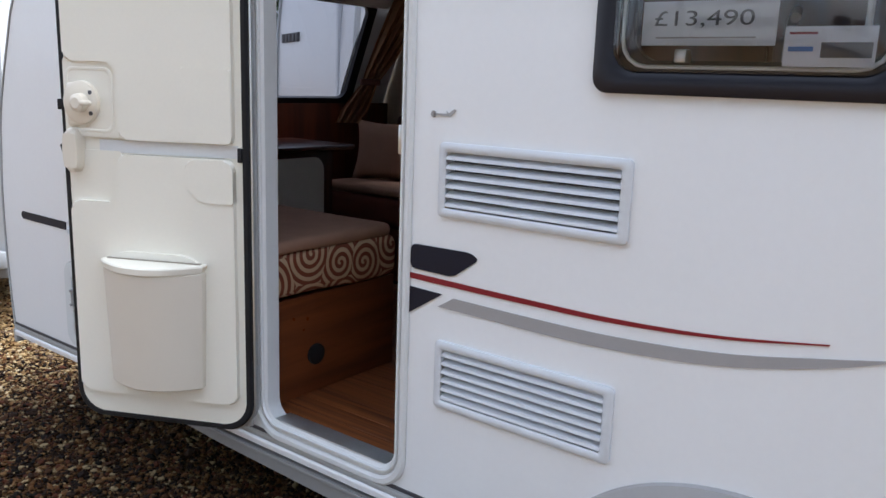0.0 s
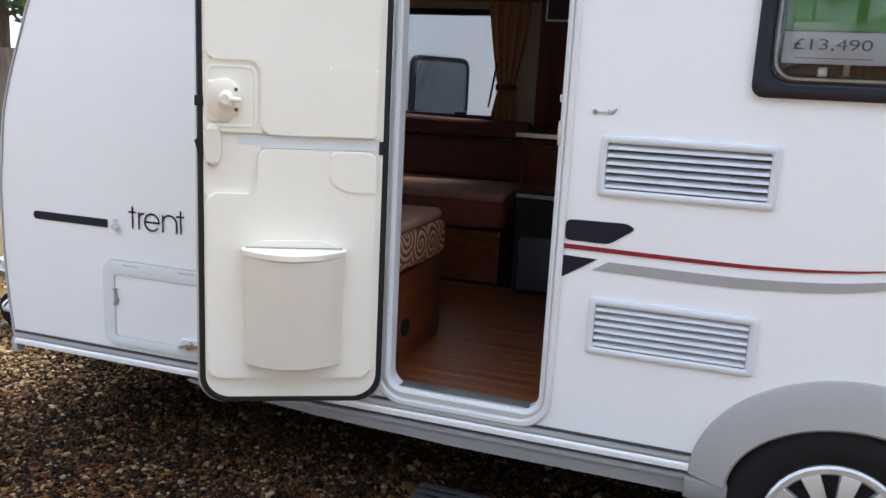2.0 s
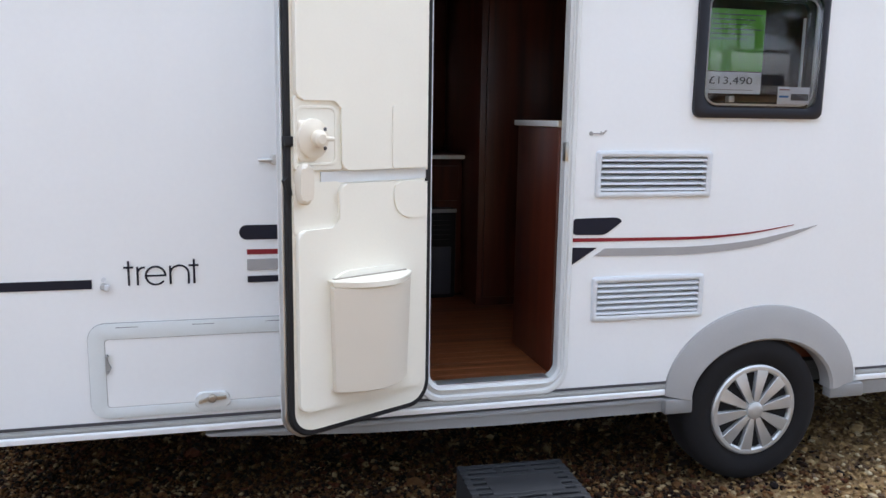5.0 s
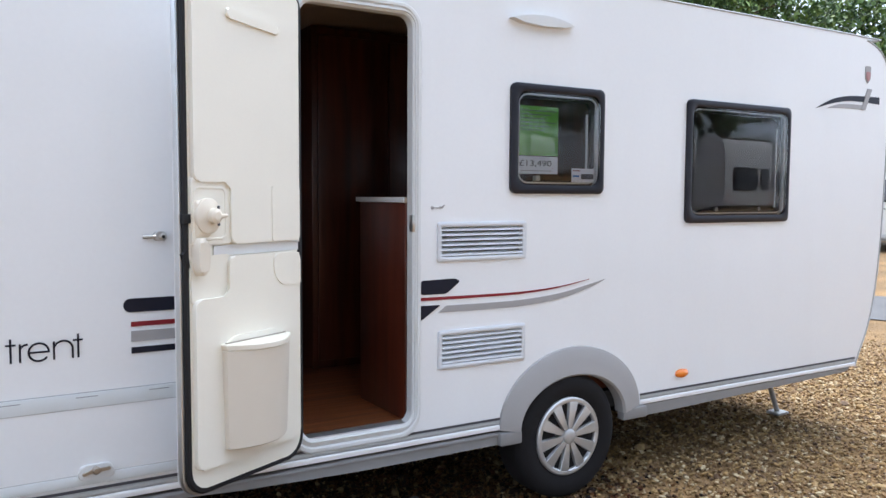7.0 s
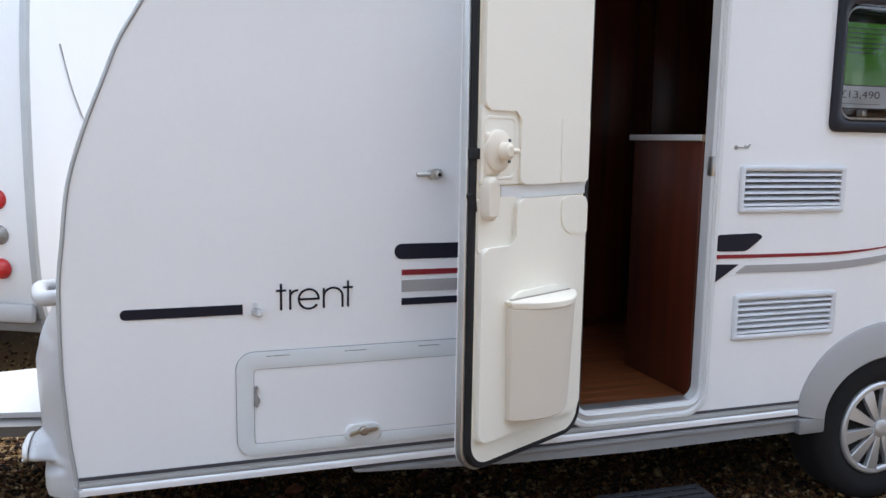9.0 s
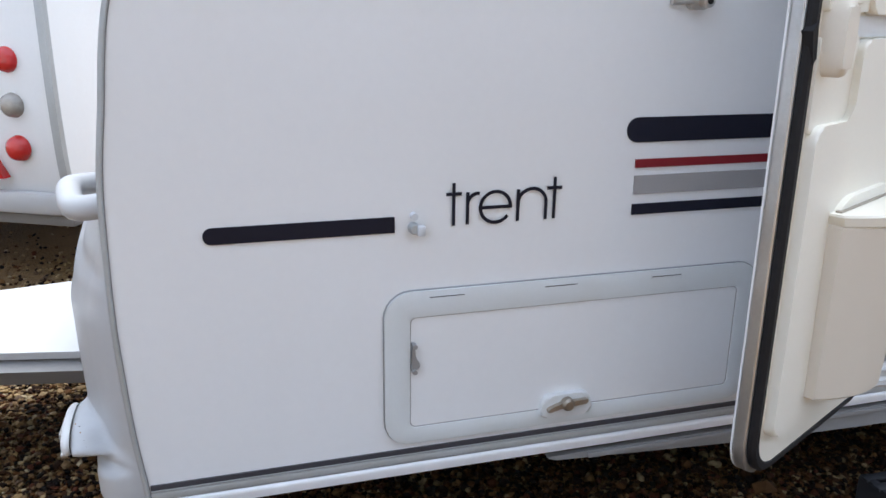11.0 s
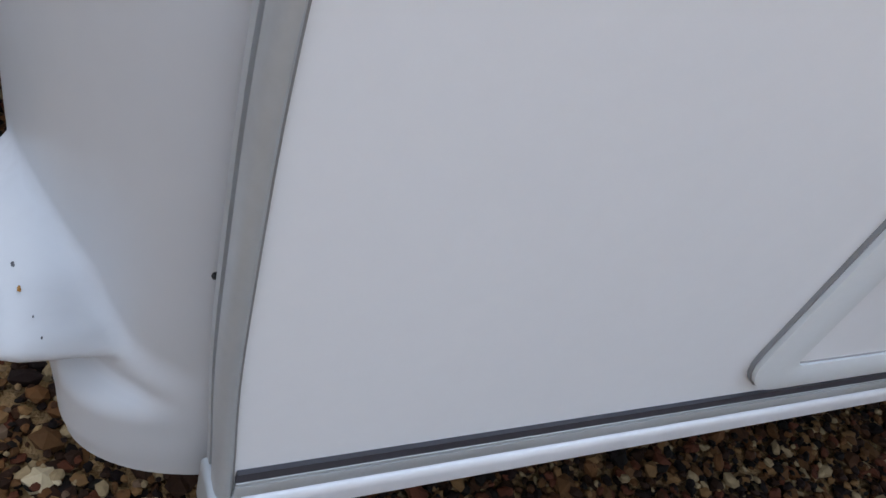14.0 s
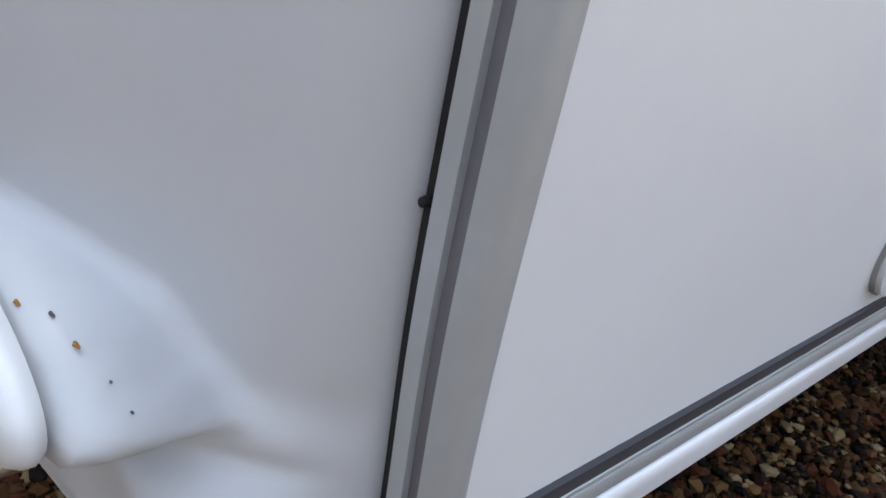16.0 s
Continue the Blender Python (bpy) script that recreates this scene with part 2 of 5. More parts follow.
ROAD = material("tarmac", (0.13, 0.13, 0.135), 0.95, 0, 0.2, 3, 90, 0.4, 0.01, spec=0.1)
FENCE = wood("fence_wood", (0.08, 0.06, 0.045), (0.2, 0.15, 0.1), 2, 0.8)


# ---- building tools ----
def part(name, bm, mat, parent=None, label="", smooth=40, matrix=None):
    """One mesh object from a bmesh, under its thing."""
    bmesh.ops.recalc_face_normals(bm, faces=bm.faces)
    me = bpy.data.meshes.new(name)
    bm.to_mesh(me)
    bm.free()
    me.materials.append(mat)
    if smooth:
        me.shade_smooth()
        me.set_sharp_from_angle(angle=radians(smooth))
        for f in me.polygons:
            if len(f.vertices) > 8:
                f.use_smooth = False
    ob = new(name, me)
    ob.parent = parent
    if matrix is not None:
        ob.matrix_basis = matrix
    if label:
        ob["label"] = label
    return ob


def thing(name, label, category, at=(0, 0, 0), group="", kind="", turn=0):
    ob = new(name)
    ob.empty_display_size = 0.1
    ob.matrix_basis = pose(*at, 0, 0, turn)
    return tagged(ob, label, category, group, kind)


def rr(x0, z0, x1, z1, r, n=6):
    """A rounded rectangle as a loop of points."""
    out = []
    for cx, cz, a0 in ((x1 - r, z1 - r, 0), (x0 + r, z1 - r, 90), (x0 + r, z0 + r, 180), (x1 - r, z0 + r, 270)):
        for k in range(n + 1):
            a = radians(a0 + 90 * k / n)
            out.append((cx + r * math.cos(a), cz + r * math.sin(a)))
    return out


def rounded(pts, r, n=5):
    """A polygon with its corners rounded."""
    out = []
    for k, p in enumerate(pts):
        a, b, c = Vector(pts[k - 1]), Vector(p), Vector(pts[(k + 1) % len(pts)])
        d = min(r, (a - b).length * 0.48, (c - b).length * 0.48)
        s, e = b + (a - b).normalized() * d, b + (c - b).normalized() * d
        for i in range(n + 1):
            f = i / n
            out.append(tuple(s * (1 - f) ** 2 + b * 2 * f * (1 - f) + e * f * f))
    return out


def curve(pts, n=6, closed=False):
    """A smooth line through points."""
    out, m = [], len(pts)
    for k in range(m if closed else m - 1):
        p = [Vector(pts[(k + j) % m]) if closed else Vector(pts[min(max(k + j, 0), m - 1)]) for j in (-1, 0, 1, 2)]
        for i in range(n):
            t = i / n
            out.append(tuple(0.5 * (2 * p[1] + (p[2] - p[0]) * t + (2 * p[0] - 5 * p[1] + 4 * p[2] - p[3]) * t * t + (3 * p[1] - p[0] - 3 * p[2] + p[3]) * t ** 3)))
    if not closed:
        out.append(tuple(pts[-1]))
    return out


def plate(outline, y0, y1, holes=(), bevel=0.0, bm=None, seg=2):
    """A flat body in the xz plane between y0 (outer face) and y1, with holes through it."""
    bm = bm or bmesh.new()
    if not holes:
        v0 = [bm.verts.new((x, y0, z)) for x, z in outline]
        v1 = [bm.verts.new((x, y1, z)) for x, z in outline]
        f0 = bm.faces.new(v0)
        bm.faces.new(v1[::-1])
        for k in range(len(v0)):
            bm.faces.new((v0[k - 1], v0[k], v1[k], v1[k - 1]))
        if bevel:
            bmesh.ops.bevel(bm, geom=list(f0.edges), offset=bevel, segments=seg, profile=0.5, affect="EDGES", clamp_overlap=True)
        return bm
    loops = [outline, *holes]
    sides = []
    for y in (y0, y1):
        edges, rings = [], []
        for loop in loops:
            vs = [bm.verts.new((x, y, z)) for x, z in loop]
            rings.append(vs)
            edges += [bm.edges.new((vs[k - 1], vs[k])) for k in range(len(vs))]
        bmesh.ops.triangle_fill(bm, use_beauty=True, use_dissolve=False, edges=edges)
        sides.append(rings)
    for a, b in zip(*sides):
        for k in range(len(a)):
            bm.faces.new((a[k - 1], a[k], b[k], b[k - 1]))
    return bm


def ring(outer, inner, y0, y1, lip=0.0, bm=None):
    """A frame between two loops of the same number of points; lip rounds its front edges."""
    bm = bm or bmesh.new()
    n = len(outer)
    mid = [((a[0] * 3 + b[0]) / 4, (a[1] * 3 + b[1]) / 4) for a, b in zip(outer, inner)]
    mid2 = [((a[0] + b[0] * 3) / 4, (a[1] + b[1] * 3) / 4) for a, b in zip(outer, inner)]
    rows = [(outer, y1), (outer, y0 + lip), (mid, y0), (mid2, y0), (inner, y0 + lip), (inner, y1)]
    vs = [[bm.verts.new((x, y, z)) for x, z in loop] for loop, y in rows]
    for r in range(len(vs)):
        a, b = vs[r], vs[(r + 1) % len(vs)]
        for k in range(n):
            bm.faces.new((a[k - 1], a[k], b[k], b[k - 1]))
    return bm


def box(x0, x1, y0, y1, z0, z1, bevel=0.0, bm=None, seg=2):
    bm = bm or bmesh.new()
    g = bmesh.ops.create_cube(bm, size=1.0, matrix=Matrix.Translation(((x0 + x1) / 2, (y0 + y1) / 2, (z0 + z1) / 2)) @ Matrix.Diagonal((x1 - x0, y1 - y0, z1 - z0, 1)))
    if bevel:
        es = {e for v in g["verts"] for e in v.link_edges}
        bmesh.ops.bevel(bm, geom=list(es), offset=bevel, segments=seg, profile=0.5, affect="EDGES", clamp_overlap=True)
    return bm


def lathe(profile, n=32, at=(0, 0, 0), axis="y", bm=None):
    """Turns (radius, along) points round an axis."""
    bm = bm or bmesh.new()
    rings = []
    for r, h in profile:
        ring_ = []
        for k in range(n):
            a = 2 * math.pi * k / n
            c, s = r * math.cos(a), r * math.sin(a)
            p = {"y": (c, h, s), "z": (c, s, h), "x": (h, c, s)}[axis]
            ring_.append(bm.verts.new((p[0] + at[0], p[1] + at[1], p[2] + at[2])))
        rings.append(ring_)
    for a, b in zip(rings, rings[1:]):
        for k in range(n):
            bm.faces.new((a[k - 1], a[k], b[k], b[k - 1]))
    bm.faces.new(rings[0])
    bm.faces.new(rings[-1][::-1])
    return bm


def tube(pts, r, n=10, bm=None, r1=None):
    """A round bar along a line of points."""
    bm = bm or bmesh.new()
    rings = []
    for k, p in enumerate(pts):
        p = Vector(p)
        d = (Vector(pts[min(k + 1, len(pts) - 1)]) - Vector(pts[max(k - 1, 0)])).normalized()
        side = d.cross(Vector((0.31, 0.17, 0.93))).normalized()
        up = d.cross(side)
        rad = r if r1 is None else r + (r1 - r) * k / (len(pts) - 1)
        rings.append([bm.verts.new(p + side * rad * math.cos(2 * math.pi * i / n) + up * rad * math.sin(2 * math.pi * i / n)) for i in range(n)])
    for a, b in zip(rings, rings[1:]):
        for i in range(n):
            bm.faces.new((a[i - 1], a[i], b[i], b[i - 1]))
    bm.faces.new(rings[0])
    bm.faces.new(rings[-1][::-1])
    return bm


def rail(path, o0, o1, y0, y1, prof=None):
    """A bar along a line in the xz plane, between two offsets outward and two depths, or of a section of its own."""
    bm = bmesh.new()
    prof = prof or ((o0, y0), (o1, y0), (o1, y1), (o0, y1))
    rows = []
    for k, p in enumerate(path):
        a, b = Vector(path[max(k - 1, 0)]), Vector(path[min(k + 1, len(path) - 1)])
        d = (b - a).normalized()
        nx, nz = -d.y, d.x
        rows.append([bm.verts.new((p[0] + nx * o, y, p[1] + nz * o)) for o, y in prof])
    for a, b in zip(rows, rows[1:]):
        for i in range(len(prof)):
            bm.faces.new((a[i - 1], a[i], b[i], b[i - 1]))
    bm.faces.new(rows[0])
    bm.faces.new(rows[-1][::-1])
    return bm


def lettering(name, words, x0, x1, z0, z1, y, mat, parent, thin=0.0):
    """Words as a mesh, fitted into a rectangle facing -y."""
    c = bpy.data.curves.new(name, "FONT")
    c.body, c.offset, c.extrude = words, thin, 0.0
    tmp = bpy.data.objects.new(name, c)
    scene.collection.objects.link(tmp)
    me = bpy.data.meshes.new_from_object(tmp.evaluated_get(bpy.context.evaluated_depsgraph_get()))
    bpy.data.objects.remove(tmp)
    xs, ys = [v.co.x for v in me.vertices], [v.co.y for v in me.vertices]
    sx, sz = (x1 - x0) / (max(xs) - min(xs)), (z1 - z0) / (max(ys) - min(ys))
    bx, bz = min(xs), min(ys)
    for v in me.vertices:
        v.co = (x0 + (v.co.x - bx) * sx, y, z0 + (v.co.y - bz) * sz)
    me.materials.clear()
    me.materials.append(mat)
    ob = new(name, me)
    ob.parent = parent
    return ob


def pen(bm, pts, lift=0.0, w=0.0068, y=-0.0035):
    """A flat stroke of even width along a line on a wall that faces -y."""
    sides = []
    for k, p in enumerate(pts):
        a, b = Vector(pts[max(k - 1, 0)]), Vector(pts[min(k + 1, len(pts) - 1)])
        d = (b - a).normalized() * (w / 2)
        sides.append([bm.verts.new((p[0] + s * d.y, y - lift, p[1] - s * d.x)) for s in (-1, 1)])
    for a, b in zip(sides, sides[1:]):
        bm.faces.new((a[0], a[1], b[1], b[0]))


# ---- the caravan ----
GROUND_Z = -0.022
EDGE = curve([(-2.1455, 0.372), (-2.152, 0.435), (-2.163, 0.53), (-2.170, 0.63), (-2.1755, 0.74), (-2.176, 0.85), (-2.172, 1.0), (-2.158, 1.12), (-2.138, 1.27), (-2.095, 1.414),
              (-2.035, 1.567), (-1.995, 1.665), (-1.945, 1.752), (-1.86, 1.90), (-1.74, 2.07), (-1.58, 2.25), (-1.40, 2.38), (-1.2, 2.44), (-0.9, 2.45),
              (3.0, 2.45), (3.2, 2.43), (3.36, 2.37), (3.44, 2.26), (3.462, 2.1), (3.458, 1.8), (3.425, 1.09), (3.35, 0.685), (3.24, 0.45), (3.2, 0.372)], 5)
WIDTH = 2.28
DOOR_OUT, DOOR_IN = (-0.605, 0.415, -0.012, 2.25), (-0.552, 0.472, -0.052, 2.205)
WIN1, WIN2 = (0.452, 1.464, 1.013, 1.968), (1.597, 1.312, 2.455, 1.967)
VENT1, VENT2 = (0.070, 1.165, 0.550, 1.338), (0.076, 0.690, 0.549, 0.862)
AXLE = (0.808, 0.287)

caravan = thing("caravan", "white touring caravan with grey trim and open entrance door on gravel", "caravan")


def edge_x(z):
    """The front edge of the side wall at a height."""
    best = None
    for (xa, za), (xb, zb) in zip(EDGE, EDGE[1:]):
        if xa < 0 and za <= z <= zb and zb > za:
            return xa + (xb - xa) * (z - za) / (zb - za)
    return -1.0


def arch_loop(cx, cz, hw, hh, n=24, a0=0, a1=180):
    return [(cx + hw * math.cos(radians(a0 + (a1 - a0) * k / n)), cz + hh * math.sin(radians(a0 + (a1 - a0) * k / n))) for k in range(n + 1)]


def build_body():
    out = list(EDGE) + arch_loop(0.862, 0.372, 0.37, 0.263)
    inset = lambda r, d: (r[0] + d, r[1] + d, r[2] - d, r[3] - d)
    holes = [rr(*inset(DOOR_OUT, 0.02), 0.08), rr(*inset(WIN1, 0.03), 0.04), rr(*inset(WIN2, 0.03), 0.04), rr(*inset(VENT1, 0.02), 0.01), rr(*inset(VENT2, 0.02), 0.01)]
    part("side_wall", plate(out, 0.0, 0.028, holes), WHITE, caravan, smooth=0)
    far_hole = rr(-1.60, 1.27, -0.84, 1.87, 0.05)
    part("far_side_wall", plate(list(EDGE), WIDTH - 0.028, WIDTH, [far_hole]), WHITE, caravan, smooth=0)
    part("inner_lining", plate([(x * 0.998, min(z, 2.41)) for x, z in EDGE if z > 0.47], WIDTH - 0.036, WIDTH - 0.031, [far_hole]), LINING, caravan, "beige wall lining", smooth=0)
    top = [p for p in EDGE if p[1] > 1.86]
    k0 = EDGE.index(top[0])
    part("roof", rail(EDGE[k0:], -0.03, 0.0, 0.046, WIDTH - 0.03), WHITE, caravan, smooth=50)
    part("underfloor", box(-2.1, 3.2, 0.03, WIDTH - 0.03, 0.378, 0.43), DARK, caravan, "black underside")
    # bottom rails
    for x0, x1 in ((-2.148, 0.42), (1.305, 3.2)):
        part("sill_seal", box(x0, x1, -0.004, 0.0, 0.4198, 0.430), SEAL, caravan, "dark strip")
        part("sill_rail", box(x0, x1, -0.005, -0.0005, 0.4165, 0.4195, 0.001), RAIL, caravan, "aluminium rail")
        part("sill_groove", box(x0, x1, -0.003, -0.0005, 0.4145, 0.4165), ALUD, caravan, "dark groove")
        part("sill_rail", box(x0, x1, -0.005, -0.0005, 0.3995, 0.4143, 0.002), RAIL, caravan, "aluminium rail")
        part("sill_groove", box(x0, x1, -0.003, -0.0005, 0.3978, 0.399), ALUD, caravan, "dark groove")
        bm = bmesh.new()
        lip = [(0.0, 0.3975), (-0.004, 0.397), (-0.007, 0.3945), (-0.008, 0.388), (-0.008, 0.375), (-0.002, 0.372)]
        ends = [[bm.verts.new((x, y, z)) for y, z in lip] for x in (x0, x1)]
        for k in range(len(lip)):
            bm.faces.new((ends[0][k - 1], ends[0][k], ends[1][k], ends[1][k - 1]))
        part("sill_lip", bm, LIP, caravan, "bright aluminium lip", smooth=60)
    sk = [(-1.35, 0.360), (-1.33, 0.350), (-0.80, 0.318), (-0.3, 0.304), (0.46, 0.304), (0.47, 0.362)]
    part("skirt", plate(rounded(sk, 0.02), -0.004, 0.03, bevel=0.006), SKIRT, caravan, "grey plastic skirt")
    part("skirt_lip", box(-1.25, 0.46, -0.010, -0.003, 0.345, 0.358, 0.003), SKIRT, caravan, "grey plastic ridge")
    part("skirt", plate(rounded([(1.26, 0.37), (1.24, 0.310), (1.45, 0.312), (3.1, 0.345), (3.16, 0.368)], 0.015), -0.004, 0.03, bevel=0.006), SKIRT, caravan, "grey plastic skirt")
    # unseen skirt on the far side, added to cut the light under the floor
    part("unseen_far_skirt", box(-1.3, 3.1, WIDTH - 0.03, WIDTH, 0.27, 0.37), SKIRT, caravan, "grey plastic skirt")
    # wheel arch
    o, i = arch_loop(0.850, 0.372, 0.444, 0.350, 40), arch_loop(0.838, 0.355, 0.322, 0.228, 40)
    bm = bmesh.new()
    rows = []
    for (a, b) in zip(o, i):
        prof = [(0.0, 0.004), (0.02, -0.012), (0.14, -0.020), (0.5, -0.030), (0.93, -0.040), (1.0, -0.030), (1.0, 0.03)]
        rows.append([bm.verts.new((a[0] + (b[0] - a[0]) * f, y, a[1] + (b[1] - a[1]) * f)) for f, y in prof])
    for a, b in zip(rows, rows[1:]):
        for k in range(len(a) - 1):
            bm.faces.new((a[k], a[k + 1], b[k + 1], b[k]))
    part("wheel_arch", bm, ARCH, caravan, "grey plastic wheel arch")
    part("arch_end", box(0.40, 0.522, -0.032, 0.02, 0.300, 0.362, 0.008), SKIRT, caravan, "grey skirt end")
    part("arch_end", box(1.165, 1.33, -0.032, 0.02, 0.312, 0.372, 0.008), SKIRT, caravan, "grey skirt end")
    bm = bmesh.new()
    lp = arch_loop(0.84, 0.33, 0.37, 0.29, 24)
    a = [bm.verts.new((x, 0.02, z)) for x, z in lp]
    b = [bm.verts.new((x, 0.30, z)) for x, z in lp]
    for k in range(len(a) - 1):
        bm.faces.new((a[k], a[k + 1], b[k + 1], b[k]))
    bm.faces.new(b)
    part("wheel_box", bm, DARK, caravan, "black wheel housing")
    # corner rail round the outline
    part("rail_edge", rail(EDGE, -0.0015, -0.0002, -0.0022, 0.004), SKIRT, caravan, "thin dark edge")
    part("corner_rail", rail(EDGE, 0, 0, 0, 0, ((0.0, -0.003), (0.002, -0.0055), (0.0045, -0.0058), (0.0075, -0.004), (0.0095, -0.0005), (0.0105, 0.004), (0.0105, 0.014), (0.0, 0.014))), RAIL, caravan, "grey aluminium awning rail")
    part("rail_groove", rail(EDGE, 0.0, 0.0060, 0.014, 0.0240), GROOVE, caravan, "dark groove of the rail")
    part("rail_lip", rail(EDGE, 0.0, 0.0100, 0.0240, 0.0335), RAIL, caravan, "grey aluminium rail lip")
    part("rail_seal", rail(EDGE, -0.004, 0.0065, 0.0335, 0.0408), RUBBER, caravan, "black seal")
    part("rail_end", plate(rounded([(-2.163, 0.40), (-2.140, 0.40), (-2.135, 0.345), (-2.160, 0.345)], 0.006), -0.007, 0.03, bevel=0.002), RAIL, caravan, "grey rail end")


def nose(z):
    """How far the moulded front stands before the wall's edge at its rounded corner."""
    pts = ((0.34, 0.106), (0.45, 0.100), (0.6, 0.096), (0.72, 0.093), (0.78, 0.080), (0.83, 0.056), (0.90, 0.026), (1.0, 0.020), (2.2, 0.020))
    for (za, a), (zb, b) in zip(pts, pts[1:]):
        if za <= z <= zb:
            t = (z - za) / (zb - za)
            return a + (b - a) * t * t * (3 - 2 * t)
    return 0.112


def ease(a, b, v):
    t = min(1.0, max(0.0, (v - a) / (b - a)))
    return t * t * (3 - 2 * t)


def front_x(y, z):
    """The front face of the moulded nose, away from its corners."""
    d = min(y, WIDTH - y) - 0.115
    f = 0.055 * (1 - math.exp(-max(0.0, d) / 0.4)) * (1.0 if z < 0.9 else 0.6)
    return edge_x(max(z, 0.373)) - nose(z) - f


def hollow(q, z):
    """The shallow scoop below the lamp pod; q is the way along the nose from the rail."""
    scoop = math.exp(-((z - 0.439) / 0.010) ** 2) * ease(0.035, 0.09, q) * (1 - ease(0.30, 0.42, q))
    crease = math.exp(-((q - 0.045) / 0.014) ** 2) * ease(0.385, 0.41, z) * (1 - ease(0.46, 0.50, z))
    return -0.012 * scoop - 0.004 * crease


def in_pod(x, y, z):
    """Whether a place lies in the lamp's fairing: an oval at the lamp that tapers back to a tip on the nose's side."""
    s = (x + 2.293) / 0.086
    if not 0 <= s <= 1:
        return False
    y0, y1 = 0.068 + 0.008 * s, 0.262
    z0, z1 = 0.447 + 0.004 * s, 0.511 - 0.047 * s ** 1.3
    u, v = (y - (y0 + y1) / 2) / ((y1 - y0) / 2), (z - (z0 + z1) / 2) / ((z1 - z0) / 2)
    return abs(u) ** 2.2 + abs(v) ** 2.2 < 1


def pod_reach(x, y, z, nx, ny):
    """How far a place on the nose swells outward to reach the fairing's skin."""
    if not 0.440 < z < 0.530 or not 0.03 < y < 0.30:
        return 0.0
    return max((0.0015 * k for k in range(66) if in_pod(x + nx * 0.0015 * k, y + ny * 0.0015 * k, z)), default=0.0)


def build_front():
    bm = bmesh.new()
    zs = [0.352 + 0.0045 * k for k in range(45)] + [0.555 + 0.0112 * k for k in range(50)] + [1.12 + 0.04 * k for k in range(21)]
    turns = [90 * k / 16 for k in range(17)]
    inner = [0.122 + 0.0118 * k for k in range(28)] + [0.46 + 0.05 * k for k in range(28)] + [1.84 + 0.0136 * k for k in range(25)]
    cols = [("a", t) for t in turns] + [("m", y) for y in inner] + [("b", t) for t in turns[::-1]]
    grid = []
    for kind, v in cols:
        row = []
        for z in zs:
            e, n = edge_x(max(z, 0.373)) + 0.010, nose(z) + 0.010
            r = 0.066 + 0.040 * ease(0.413, 0.443, z) + 0.135 * ease(0.438, 0.480, z)
            drop = 0.006 * ease(0.375, 0.352, z)
            if kind == "m":
                side = 1 if v < WIDTH / 2 else -1
                d = min(v, WIDTH - v)
                k = max(0.0, 1 - (d - 0.0415) / r)
                y, x = v, front_x(v, z) + n * (1 - math.sqrt(1 - k * k))
                q, nx, ny = n * math.sqrt(1 - k * k) * 0.9 + d - 0.0415, -math.sqrt(1 - k * k), -k * side
            else:
                side = 1 if kind == "a" else -1
                a = radians(v)
                f = 0.115 - 0.0415
                cmax = min(1.0, f / r)
                amax = math.acos(1 - cmax)
                a = a / (math.pi / 2) * amax
                d = 0.0415 + r * (1 - math.cos(a))
                x = e - n * math.sin(a)
                y = d if side > 0 else WIDTH - d
                q, nx, ny = n * math.sin(a) * 0.9 + (d - 0.0415), -math.sin(a), -math.cos(a) * side
            p = hollow(q, z)
            x, y = x + nx * p + drop, y + ny * p * 0.6
            row.append([x, y, z, nx, ny, pod_reach(x, y, z, nx, ny)])
        grid.append(row)
    for _ in range(2):
        soft = [[v[5] for v in row] for row in grid]
        for a in range(1, 48):
            for b in range(1, 48):
                near = [soft[a + i][b + j] for i in (-1, 0, 1) for j in (-1, 0, 1)]
                grid[a][b][5] = 0.5 * soft[a][b] + 0.5 * sum(near) / 9
    skin = [Vector((x + nx * p, y + ny * p, z)) for row in grid for x, y, z, nx, ny, p in row]
    grid = [[bm.verts.new((x + nx * p, y + ny * p, z)) for x, y, z, nx, ny, p in row] for row in grid]
    ys = [0.0 if kind != "m" else v for kind, v in cols]
    for a in range(len(cols) - 1):
        for b in range(len(zs) - 1):
            if 0.42 < ys[a] and 0.42 < ys[a + 1] < 1.9 and 1.35 < zs[b] and zs[b + 1] < 1.90:
                continue
            bm.faces.new((grid[a][b], grid[a][b + 1], grid[a + 1][b + 1], grid[a + 1][b]))
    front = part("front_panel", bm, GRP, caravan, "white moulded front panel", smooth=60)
    bm = bmesh.new()
    pane = [[bm.verts.new((front_x(y, z) + 0.003, y, z)) for z in (1.34, 1.45, 1.58, 1.74, 1.93)] for y in [0.40 + 0.06 * k for k in range(26)]]
    for a, b in zip(pane, pane[1:]):
        for k in range(4):
            bm.faces.new((a[k], a[k + 1], b[k + 1], b[k]))
    p = part("front_window", bm, SMOKED, caravan, "tinted front window", smooth=60)
    if p.data.polygons[0].normal.x < 0:
        p.data.flip_normals()
    p.visible_shadow = False
    part("front_window_frame", ring([(y, z) for y, z in rr(0.37, 1.325, 1.91, 1.945, 0.06)], rr(0.435, 1.37, 1.85, 1.895, 0.05), -0.012, 0.012), WFRAME, caravan, "black inner window frame", matrix=Matrix.Translation((-2.085, 0, 1.345)) @ Matrix.Rotation(math.atan2(0.235, 0.6), 4, "Y") @ Matrix.Translation((0, 0, -1.345)) @ Matrix.Rotation(radians(90), 4, "Z"))
